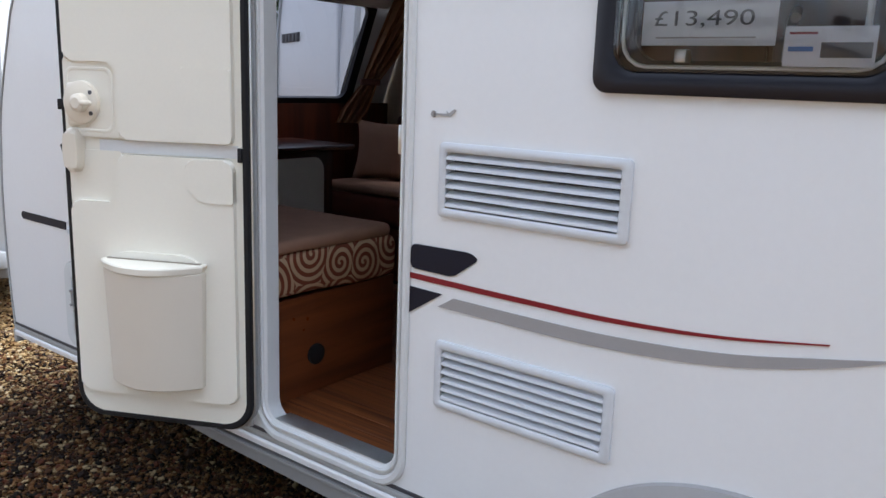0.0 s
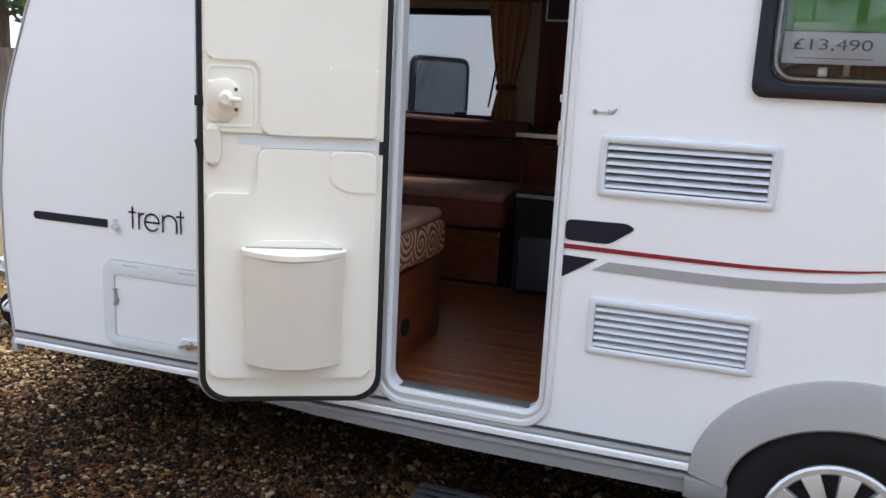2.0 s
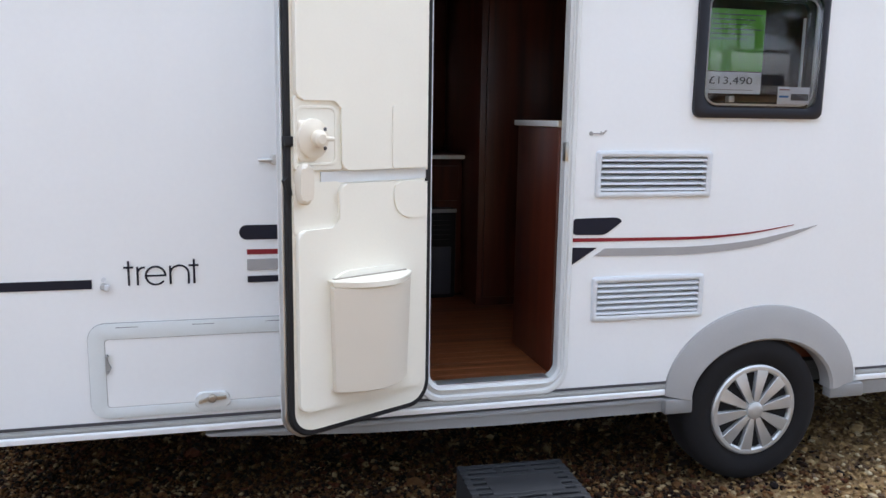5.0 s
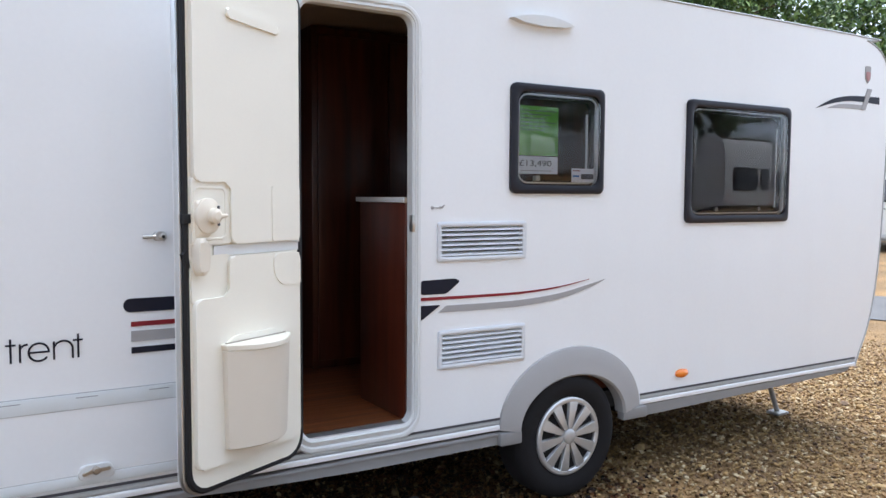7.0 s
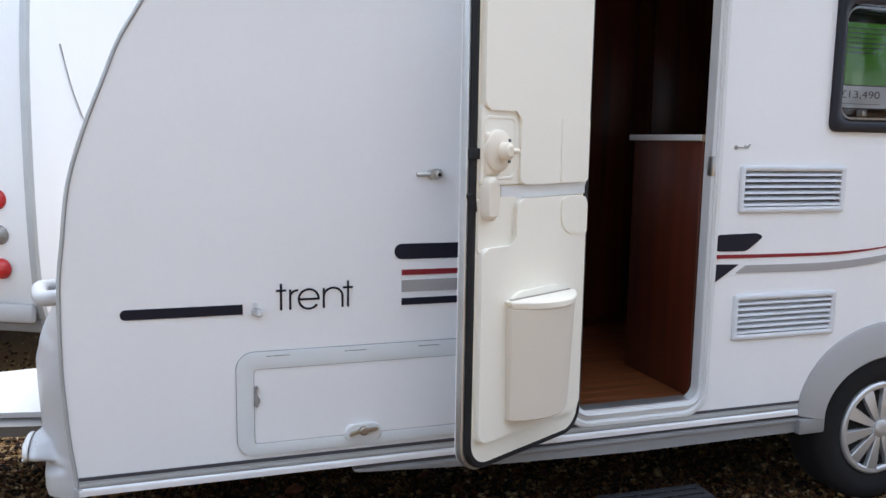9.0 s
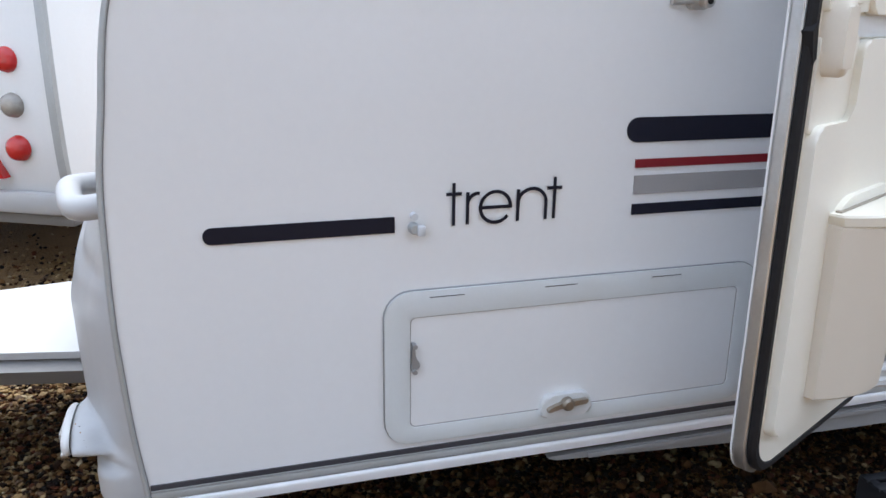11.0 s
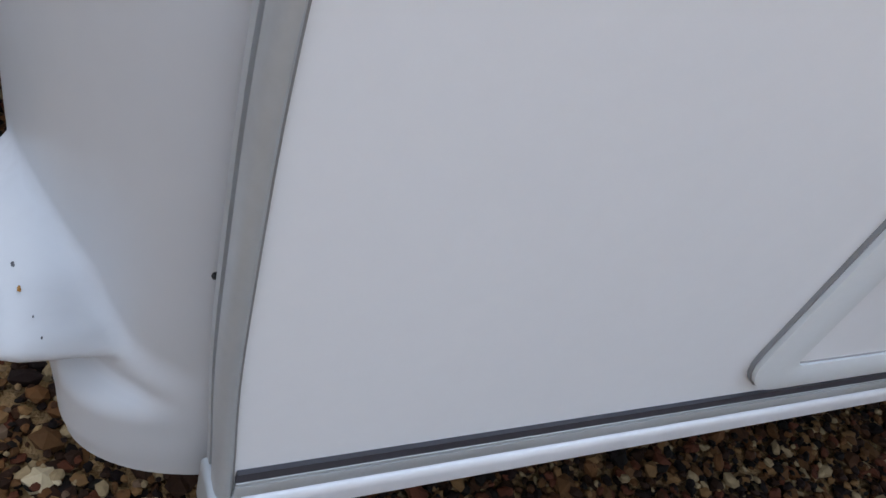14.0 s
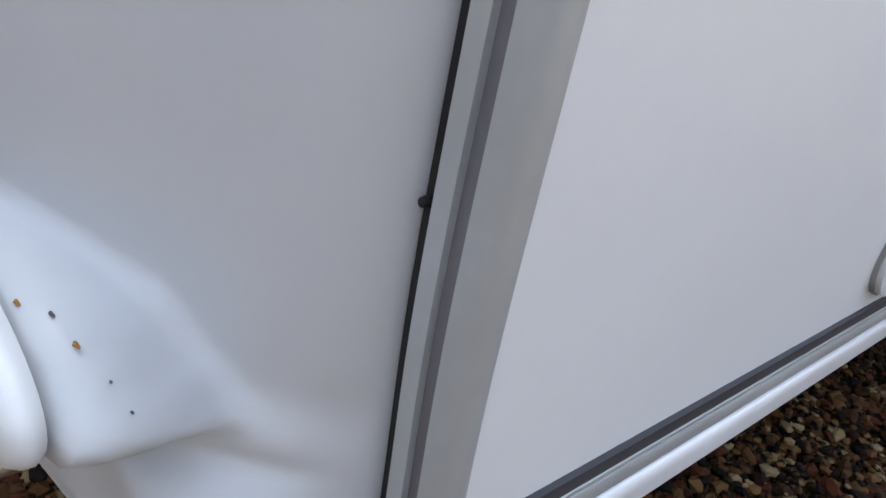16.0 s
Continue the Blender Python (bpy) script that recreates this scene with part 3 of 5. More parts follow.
    # marker lamp with ribbed lens on the pod
    m = Matrix.Translation((-2.2945, 0.168, 0.4805)) @ Matrix.Rotation(radians(-90), 4, "Z")
    prof = [(0.94, 0.003), (0.985, -0.001), (0.985, -0.005), (0.95, -0.009), (0.84, -0.013), (0.5, -0.016), (0.05, -0.017)]
    bm = bmesh.new()
    rows = [[bm.verts.new((0.091 * r * (abs(math.cos(a)) ** 0.92) * (1 if math.cos(a) > 0 else -1), y, 0.0315 * r * (abs(math.sin(a)) ** 0.92) * (1 if math.sin(a) > 0 else -1)))
             for a in [2 * math.pi * k / 40 for k in range(40)]] for r, y in prof]
    for a, b in zip(rows, rows[1:]):
        for k in range(40):
            bm.faces.new((a[k - 1], a[k], b[k], b[k - 1]))
    bm.faces.new(rows[-1])
    lamp = part("marker_lamp", bm, FRAMEW, caravan, "white marker lamp", matrix=m, smooth=60)
    for k in range(6):
        part("rib", box(0.005, 0.058, -0.0175, -0.010, -0.020 + 0.007 * k, -0.0165 + 0.007 * k, 0.001), CLEARL, lamp)
    part("screw", lathe([(0.006, -0.015), (0.006, -0.004)], 12, (0.070, 0, -0.018)), CHROME, lamp)
    # dents in the rail, specks of dirt on the pod
    for z, r in ((0.708, 0.011), (0.672, 0.007), (0.742, 0.005), (0.520, 0.005)):
        part("dent", lathe([(0.3, -0.006), (0.25, -0.010), (0.1, -0.012)], 14), RAIL, caravan, "dent in the rail", matrix=Matrix.Translation((edge_x(z) - 0.004, 0.003, z)) @ Matrix.Diagonal((r * 1.5, 0.5, r * 3.0, 1)))
    part("seal_knot", lathe([(0.0005, -0.005), (0.0020, -0.004), (0.0026, -0.001), (0.002, 0.004)], 12, (edge_x(0.582) - 0.0065, 0.0385, 0.582), "x"), RUBBER, caravan, "black knot in the seal")
    for target, r, mt in (((-2.272, 0.125, 0.513), 0.0026, INK), ((-2.271, 0.104, 0.508), 0.0030, SPECK), ((-2.278, 0.134, 0.512), 0.0028, SPECK), ((-2.256, 0.084, 0.485), 0.0016, INK), ((-2.258, 0.088, 0.489), 0.0014, INK), ((-2.268, 0.119, 0.510), 0.0012, SPECK)):
        d = bmesh.new()
        bmesh.ops.create_icosphere(d, subdivisions=2, radius=r * 0.5)
        for v in d.verts:
            v.co *= 1 + 0.7 * noise.noise(v.co * 900)
        spot = min(skin, key=lambda p: (p - Vector(target)).length)
        part("speck", d, mt, caravan, "speck of dirt", matrix=Matrix.Translation(spot + Vector((-0.0006, -0.0004, 0.0003))) @ Matrix.Diagonal((0.8, 1.5, 0.5, 1)))
    # grab handle on the front
    hx = edge_x(0.95) - 0.02
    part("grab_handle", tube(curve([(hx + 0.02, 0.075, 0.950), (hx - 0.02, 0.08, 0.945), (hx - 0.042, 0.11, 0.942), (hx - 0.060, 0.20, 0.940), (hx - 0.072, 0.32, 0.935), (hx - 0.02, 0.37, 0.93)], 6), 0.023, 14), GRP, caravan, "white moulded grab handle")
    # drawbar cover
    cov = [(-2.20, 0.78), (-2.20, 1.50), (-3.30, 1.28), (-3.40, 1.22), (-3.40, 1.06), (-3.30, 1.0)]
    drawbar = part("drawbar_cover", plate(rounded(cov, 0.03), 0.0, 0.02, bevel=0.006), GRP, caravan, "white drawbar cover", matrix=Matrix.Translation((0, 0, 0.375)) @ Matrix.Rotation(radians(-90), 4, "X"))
    for y0, y1 in ((0.80, 1.03), (1.46, 1.25)):
        beam = tube([(-2.2, y0, 0.318), (-3.4, y1, 0.318)], 0.042, 4)
        part("drawbar_beam", beam, SKIRT, caravan, "grey steel drawbar beam")
    part("jockey_wheel", lathe([(0.02, 0.0), (0.1, 0.0), (0.105, 0.03), (0.1, 0.06), (0.02, 0.06)], 20, (-3.3, 1.05, 0.105 + GROUND_Z)), TYRE, caravan, "small black wheel")
    part("jockey_leg", tube([(-3.3, 1.1, 0.11), (-3.3, 1.1, 0.7)], 0.025), CHROME, caravan, "zinc jockey post")


def build_window(r, name, tag):
    w = new(name)
    w.parent = caravan
    w["label"] = tag
    x0, z0, x1, z1 = r
    loops = [rr(x0, z0, x1, z1, 0.032), rr(x0 + 0.04, z0 + 0.04, x1 - 0.028, z1 - 0.035, 0.05)]
    part("surround", ring(loops[0], loops[1], -0.020, 0.0, 0.005), WFRAME, w, "black border")
    inner = rr(x0 + 0.042, z0 + 0.042, x1 - 0.030, z1 - 0.037, 0.05)
    bm = bmesh.new()
    cx, cz = (x0 + x1) / 2, (z0 + z1) / 2
    rows = []
    inner = [p for a, b in zip(inner, inner[1:] + inner[:1]) for p in ([a] if math.dist(a, b) < 0.05 else [(a[0] + (b[0] - a[0]) * k / 8, a[1] + (b[1] - a[1]) * k / 8) for k in range(8)])]
    hx, hz = (x1 - x0) / 2 - 0.036, (z1 - z0) / 2 - 0.04
    for k in range(16):
        f = 1.0 - 0.97 * (k / 15) ** 1.2
        row = []
        for x, z in inner:
            u, v = (x - cx) * f, (z - cz) * f
            h = max(0.0, 1 - (u / hx) ** 4) * max(0.0, 1 - (v / hz) ** 4)
            row.append(bm.verts.new((cx + u, -0.017 - 0.013 * h ** 0.8, cz + v)))
        rows.append(row)
    for a, b in zip(rows, rows[1:]):
        for k in range(len(a)):
            bm.faces.new((a[k - 1], a[k], b[k], b[k - 1]))
    bm.faces.new(rows[-1])
    p = part("pane", bm, TINT, w, "tinted acrylic pane", smooth=80)
    p.visible_shadow = False
    part("inner_frame", ring(rr(x0 + 0.030, z0 + 0.030, x1 - 0.018, z1 - 0.026, 0.05), rr(x0 + 0.065, z0 + 0.065, x1 - 0.05, z1 - 0.06, 0.045), 0.026, 0.05, 0.006), WFRAME, w, "black inner frame")
    part("inner_bead", tube(curve([(x, 0.002, z) for x, z in rr(x0 + 0.052, z0 + 0.052, x1 - 0.04, z1 - 0.047, 0.05, 4)], 1, True) + [(x1 - 0.04, 0.002, z1 - 0.097)], 0.004, 8), FRAMEW, w, "pale bead")
    for cxx in (x0 + (x1 - x0) * 0.3, x0 + (x1 - x0) * 0.72):
        st = part("window_catch", box(cxx - 0.012, cxx + 0.012, 0.0, 0.03, z0 + 0.06, z0 + 0.085, 0.004), CHROME, w, "small pale catch")
    part("stay", tube([(x1 - 0.085, 0.02, z0 + 0.08), (x1 - 0.085, 0.02, z1 - 0.12)], 0.006, 8), FRAMEW, w, "pale stay")
    return w


def build_vent(r):
    x0, z0, x1, z1 = r
    v = new("vent")
    v.parent = caravan
    v["label"] = "white plastic louvred fridge vent"
    part("frame", ring(rr(x0, z0, x1, z1, 0.012), rr(x0 + 0.020, z0 + 0.021, x1 - 0.022, z1 - 0.021, 0.006), -0.012, 0.004, 0.004), VENTW, v)
    part("backing", box(x0 + 0.021, x1 - 0.021, 0.024, 0.027, z0 + 0.021, z1 - 0.021), SEAL, v, "dark backing")
    n = 6
    h = (z1 - z0 - 0.042) / n
    for k in range(n):
        z = z0 + 0.021 + h * (k + 0.5)
        prof = [(-0.009, z - h * 0.30), (-0.004, z - h * 0.30), (0.018, z + h * 0.34), (0.013, z + h * 0.40), (-0.007, z + h * 0.02)]
        bm = bmesh.new()
        a = [bm.verts.new((x0 + 0.021, y, q)) for y, q in prof]
        b = [bm.verts.new((x1 - 0.023, y, q)) for y, q in prof]
        for i in range(len(prof)):
            bm.faces.new((a[i - 1], a[i], b[i], b[i - 1]))
        part("slat", bm, VENTW, v, smooth=0)


def build_decals():
    D = lambda pts, mat, label, y=-0.0035: part("stripe", plate(pts, y, 0.002), mat, caravan, label, smooth=0)
    D(rounded([(-0.012, 1.087), (0.165, 1.090), (0.19, 1.076), (0.118, 1.024), (-0.012, 1.026)], 0.018), NAVY, "navy blue stripe")
    D([(-0.012, 0.979), (0.088, 0.976), (-0.012, 0.912)], NAVY, "navy blue triangle")
    top = curve([(-0.012, 1.014), (0.3, 1.010), (0.536, 1.010), (0.75, 1.022), (0.94, 1.048)], 6)
    bot = curve([(-0.012, 1.000), (0.3, 0.998), (0.536, 1.000), (0.75, 1.016), (0.94, 1.046)], 6)
    D(top + bot[::-1], RED, "dark red stripe")
    top = curve([(0.121, 0.972), (0.35, 0.970), (0.537, 0.972), (0.75, 0.988), (0.93, 1.020), (1.048, 1.044)], 6)
    bot = curve([(0.077, 0.944), (0.35, 0.940), (0.537, 0.943), (0.75, 0.962), (0.93, 1.002), (1.046, 1.042)], 6)
    D(top + bot[::-1], GREY, "grey stripe")
    D(rr(-1.214, 1.037, -0.606, 1.086, 0.024)[7:21] + [(-0.606, 1.037), (-0.606, 1.086)], NAVY, "navy blue stripe")
    for z0, z1, m, t in ((0.986, 1.003, RED, "dark red stripe"), (0.932, 0.970, GREY, "grey stripe"), (0.890, 0.912, NAVY, "navy blue stripe")):
        D([(-1.19, z0), (-0.606, z0), (-0.606, z1), (-1.19, z1)], m, t)
    D(rr(-2.022, 0.886, -1.681, 0.916, 0.0149)[7:21] + [(-1.681, 0.886), (-1.681, 0.916)], NAVY, "navy blue stripe")
    # the model's name, in thin round strokes
    word = bmesh.new()
    pen(word, [(-1.5675, 0.8925), (-1.5675, 0.9745)])
    pen(word, [(-1.583, 0.9535), (-1.552, 0.9535)], 0.0012)
    pen(word, [(-1.540, 0.8930), (-1.540, 0.9555)])
    pen(word, [(-1.540 + 0.0205 - 0.0205 * math.cos(radians(a)), 0.933 + 0.0195 * math.sin(radians(a))) for a in range(0, 100, 9)], 0.0004)
    pen(word, [(-1.484 + 0.0305 * math.cos(radians(a)), 0.9240 + 0.0300 * math.sin(radians(a))) for a in range(-4, 325, 8)], 0.0004)
    pen(word, [(-1.5135, 0.9240), (-1.4510, 0.9240)], 0.0008)
    pen(word, [(-1.438, 0.8935), (-1.438, 0.9560)])
    pen(word, [(-1.4090 - 0.0290 * math.cos(radians(a)), 0.9290 + 0.0270 * math.sin(radians(a))) for a in range(0, 181, 9)] + [(-1.380, 0.8935)], 0.0004)
    pen(word, [(-1.3625, 0.8940), (-1.3625, 0.9765)])
    pen(word, [(-1.379, 0.9555), (-1.3475, 0.9555)], 0.0012)
    part("lettering", word, NAVY, caravan, "thin navy blue lettering", smooth=0)
    # small mark beside the door and the emblem at the back
    D([(0.045, 1.403), (0.085, 1.403), (0.082, 1.410), (0.090, 1.404), (0.104, 1.414), (0.108, 1.411), (0.094, 1.397), (0.045, 1.399)], GREY, "small grey mark")
    D(arch_loop(0.045, 1.401, 0.007, 0.008, 10, 0, 330), GREY, "small grey mark")
    sw = curve([(2.70, 1.985), (2.85, 2.045), (3.0, 2.075), (3.15, 2.085), (3.355, 2.09)], 5) + curve([(3.355, 2.045), (3.15, 2.05), (3.0, 2.045), (2.85, 2.02), (2.70, 1.985)], 5)
    D(sw, NAVY, "dark swoosh emblem")
    D(curve([(2.80, 1.99), (2.95, 2.025), (3.18, 2.03)], 5) + curve([(3.18, 2.005), (2.95, 2.0), (2.80, 1.99)], 5), GREY, "grey swoosh")
    D([(3.16, 2.0), (3.20, 2.0), (3.265, 2.135), (3.22, 2.135)], GREY, "grey swoosh", -0.007)
    D(rounded([(3.19, 2.275), (3.25, 2.275), (3.25, 2.2), (3.22, 2.165), (3.19, 2.2)], 0.012), GREY, "small silver shield")
    D(rounded([(3.200, 2.240), (3.240, 2.240), (3.240, 2.205), (3.22, 2.178), (3.200, 2.205)], 0.008), FADED, "red field of the shield", -0.007)


def build_fittings():
    # service hatch
    h = new("service_hatch")
    h.parent = caravan
    h["label"] = "white framed locker hatch, closed"
    x0, z0, x1, z1 = -1.703, 0.444, -0.868, 0.768
    part("gasket", ring(rr(x0 - 0.002, z0 - 0.002, x1 + 0.002, z1 + 0.002, 0.054), rr(x0 + 0.004, z0 + 0.004, x1 - 0.004, z1 - 0.004, 0.05), -0.004, 0.002), ALUD, h, "dark seal")
    part("frame", ring(rr(x0, z0, x1, z1, 0.052), rr(x0 + 0.050, z0 + 0.036, x1 - 0.050, z1 - 0.052, 0.012), -0.011, 0.002, 0.002), HATCHW, h, smooth=15)
    part("gap", ring(rr(x0 + 0.0495, z0 + 0.0355, x1 - 0.0495, z1 - 0.0515, 0.012), rr(x0 + 0.052, z0 + 0.038, x1 - 0.052, z1 - 0.054, 0.011), -0.0068, -0.005), GREY, h, "thin grey gap")
    part("panel", plate(rr(x0 + 0.046, z0 + 0.032, x1 - 0.046, z1 - 0.048, 0.01), -0.006, 0.001), WHITE, h, smooth=0)
    for cx in (-1.58, -1.34, -1.10):
        part("slot", box(cx - 0.035, cx + 0.035, -0.0118, -0.009, z1 - 0.0135, z1 - 0.0118), INK, h, "thin dark slot")
    latch = part("latch_plate", plate(rounded([(-1.378, z0 + 0.02), (-1.368, 0.515), (-1.264, 0.515), (-1.254, z0 + 0.02)], 0.02), -0.020, -0.002, bevel=0.005), FRAMEW, h)
    part("latch_handle", plate(rounded([(-1.362, 0.490), (-1.331, 0.500), (-1.317, 0.507), (-1.304, 0.501), (-1.270, 0.503), (-1.270, 0.493), (-1.303, 0.490), (-1.317, 0.485), (-1.331, 0.488), (-1.362, 0.480)], 0.006), -0.030, -0.018, bevel=0.004), BRASSY, latch, "worn metal turn handle")
    part("boss", lathe([(0.014, -0.018), (0.014, -0.032), (0.009, -0.036)], 20, (-1.317, 0, 0.496)), BRASSY, latch, "worn metal boss")
    hinge = part("hinge", plate(rounded([(-1.652, 0.606), (-1.638, 0.609), (-1.634, 0.620), (-1.643, 0.636), (-1.645, 0.656), (-1.650, 0.656)], 0.004), -0.016, -0.004, bevel=0.002), ALUD, h, "grey hinge")
    for z in (0.606, 0.660):
        part("pin", lathe([(0.005, -0.022), (0.005, -0.004)], 12, (-1.646, 0, z)), ALUD, hinge)
    # little catches
    c = part("door_catch", plate(rr(-1.110, 1.288, -1.064, 1.322, 0.014), -0.016, 0.0, bevel=0.004), CHROME, caravan, "grey metal door catch")
    part("cylinder", lathe([(0.012, -0.014), (0.012, -0.034), (0.008, -0.036)], 20, (-1.08, 0, 1.304)), CHROME, c)
    part("keyhole", lathe([(0.006, -0.030), (0.006, -0.0375)], 14, (-1.08, 0, 1.304)), RUBBER, c, "black centre")
    part("arm", tube([(-1.145, -0.008, 1.303), (-1.10, -0.012, 1.304)], 0.007), CHROME, c)
    s = part("hatch_snap", lathe([(0.011, 0.0), (0.011, -0.010), (0.008, -0.016)], 20, (-1.645, 0, 0.893)), RAIL, caravan, "grey snap knob")
    part("tab", box(-1.641, -1.626, -0.022, -0.006, 0.880, 0.900, 0.003), VENTW, s)
    part("stud", lathe([(0.007, 0.0), (0.007, -0.012)], 14, (-1.645, 0, 0.916)), VENTW, s)
    for x, z, lab in ((1.609, 0.504, "amber side marker"), (-0.800, 0.470, "amber side marker")):
        m = part("side_marker", lathe([(0.036, 0.0), (0.035, -0.008), (0.026, -0.016), (0.010, -0.021)], 28, (0, 0, 0)), AMBER, caravan, lab, matrix=Matrix.Translation((x, 0, z)) @ Matrix.Diagonal((1.35, 1, 0.66, 1)))
    lamp_top = curve([(0.44, 2.250), (0.52, 2.268), (0.62, 2.276), (0.72, 2.268), (0.80, 2.246)], 5)
    part("awning_lamp", plate(lamp_top + [(0.74, 2.232), (0.62, 2.228), (0.50, 2.236)], -0.035, 0.0, bevel=0.015), FRAMEW, caravan, "white awning lamp")
    # corner steady
    leg = part("corner_steady", tube([(2.86, 0.44, 0.40), (3.02, 0.42, 0.0)], 0.017), ALUD, caravan, "grey steel corner steady")
    part("foot", box(2.97, 3.08, 0.37, 0.47, GROUND_Z + 0.004, GROUND_Z + 0.024, 0.006), ALUD, leg)
    part("brace", tube([(2.72, 0.44, 0.38), (2.94, 0.43, 0.2)], 0.011), ALUD, leg)


def build_wheel():
    w = new("wheel")
    w.parent = caravan
    w.matrix_basis = pose(AXLE[0], 0, AXLE[1])
    w["label"] = "black tyre with silver spoked hubcap"
    prof = [(0.19, -0.012), (0.21, -0.026), (0.25, -0.032), (0.285, -0.026), (0.303, -0.008), (0.308, 0.01), (0.309, 0.07), (0.308, 0.13), (0.30, 0.15), (0.26, 0.17), (0.19, 0.165)]
    part("tyre", lathe(prof, 64), TYRE, w)
    part("rim", lathe([(0.02, 0.02), (0.17, 0.02), (0.185, -0.01), (0.195, -0.012), (0.195, 0.1)], 48), DARK, w, "dark rim well")
    hub = part("hubcap", ring(arch_loop(0, 0, 0.192, 0.192, 60, 0, 354), arch_loop(0, 0, 0.165, 0.165, 60, 0, 354), -0.030, 0.0, 0.006), HUB, w)
    for k in range(10):
        a = 36 * k + 9
        pts = [(-0.012, 0.03), (-0.014, 0.06), (-0.029, 0.172), (0.029, 0.172), (0.014, 0.06), (0.012, 0.03)]
        part("spoke", plate(pts, -0.030, -0.012, bevel=0.004), HUB, hub, matrix=Matrix.Rotation(radians(a), 4, "Y"))
    part("cap", lathe([(0.036, -0.020), (0.036, -0.034), (0.028, -0.040), (0.01, -0.041)], 28), HUB, hub)
    for k in range(5):
        a = radians(72 * k + 27)
        part("wheel_bolt", lathe([(0.011, 0.02), (0.011, -0.012)], 6, (0.066 * math.cos(a), 0, 0.066 * math.sin(a))), CHROME, hub, "steel bolt")
    far = part("far_wheel", lathe([(0.05, 0.0), (0.29, 0.0), (0.308, 0.02), (0.308, 0.14), (0.29, 0.16), (0.05, 0.16)], 32, (AXLE[0], WIDTH - 0.16, AXLE[1])), TYRE, caravan, "black tyre")
    part("axle", tube([(AXLE[0], 0.17, AXLE[1]), (AXLE[0], WIDTH - 0.16, AXLE[1])], 0.04), DARK, caravan, "black axle")
    # unseen beams added below the floor, where they hold light off the ground
    for y in (0.55, 1.68):
        part("chassis_beam", box(-2.0, 3.1, y, y + 0.05, 0.24, 0.372), DARK, caravan, "unseen black chassis beam")


def build_door():
    o, i = DOOR_OUT, DOOR_IN
    f = new("door_frame")
    f.parent = caravan
    f["label"] = "white door frame with stepped edge"
    part("outer_frame", ring(rr(*o, 0.10, 8), rr(o[0] + 0.022, o[1] + 0.024, o[2] - 0.022, o[3] - 0.02, 0.085, 8), -0.012, 0.0, 0.006), FRAMEW, f)
    part("inner_frame", ring(rr(o[0] + 0.019, o[1] + 0.021, o[2] - 0.019, o[3] - 0.017, 0.086, 8), rr(*i, 0.055, 8), -0.006, 0.045, 0.006), FRAMEW, f)
    part("frame_lip", ring(rr(i[0] - 0.016, i[1] - 0.016, i[2] + 0.016, i[3] + 0.016, 0.065, 8), rr(i[0] - 0.008, i[1] - 0.008, i[2] + 0.008, i[3] + 0.008, 0.06, 8), -0.013, -0.003, 0.003), FRAMEW, f)
    part("threshold", box(i[0] + 0.03, i[2] - 0.03, 0.0, 0.06, 0.4715, 0.478, 0.002), ALU, f, "worn aluminium threshold")
    part("strike", box(i[2] - 0.004, i[2] + 0.012, -0.010, 0.02, 1.30, 1.37, 0.003), CHROME, f, "metal strike plate")
    hp = part("hinge_post", tube([(-0.606, -0.024, 0.44), (-0.606, -0.024, 2.22)], 0.012, 12), ALU, f, "aluminium hinge post")
    for z in (0.62, 0.70, 1.10, 1.18, 1.26, 1.9, 1.98):
        part("knuckle", lathe([(0.015, 0.0), (0.015, 0.07)], 14, (-0.606, -0.024, z), "z"), ALU, hp)

    # the open leaf, u from the hinge outward, w up, its inner face to -y of its own axes
    a = math.degrees(math.atan2(-0.452, -0.892))
    d = new("entrance_door")
    d.parent = caravan
    d["label"] = "open entrance door with cream moulded liner and bin"
    d.matrix_basis = pose(-0.593, -0.058, 0, 0, 0, a + 180) @ Matrix.Diagonal((1, 1, 1, 1))
    X = lambda pts: [(-u, w) for u, w in pts]
    R = lambda u0, w0, u1, w1, r, n=8: rr(-u1, w0, -u0, w1, r, n)
    part("outer_skin", plate(R(-0.034, 0.428, 0.548, 2.238, 0.085), 0.030, 0.038, bevel=0.0), WHITE, d, "white outer skin")
    part("edge_trim", ring(R(-0.034, 0.428, 0.548, 2.238, 0.085), R(-0.02, 0.442, 0.536, 2.226, 0.08), 0.010, 0.034, 0.003), ALU, d, "aluminium edge")
    part("gasket", ring(R(-0.030, 0.434, 0.540, 2.232, 0.085), R(-0.008, 0.456, 0.518, 2.21, 0.07), -0.006, 0.030, 0.006), RUBBER, d, "black rubber seal")
    part("liner", plate(R(-0.014, 0.450, 0.526, 2.215, 0.075), -0.004, 0.03, bevel=0.004), CREAM, d)
    up = [(0.008, 2.19), (0.008, 1.284), (0.352, 1.284), (0.352, 1.497), (0.512, 1.497), (0.512, 2.19)]
    part("upper_panel", plate(rounded(X(up), 0.03, 8), -0.024, 0.0, bevel=0.0055, seg=3), CREAM, d)
    low = [(0.008, 0.522), (0.008, 1.243), (0.36, 1.243), (0.362, 1.105), (0.512, 1.105), (0.512, 0.522)]
    part("lower_panel", plate(rounded(X(low), 0.035, 8), -0.024, 0.0, bevel=0.0055, seg=3), CREAM, d)
    part("corner_panel", plate(rounded(X([(0.008, 1.13), (0.008, 1.24), (0.149, 1.24), (0.149, 1.16), (0.105, 1.118), (0.008, 1.118)]), 0.03), -0.0278, 0.0, bevel=0.0034, seg=3), CREAM, d)
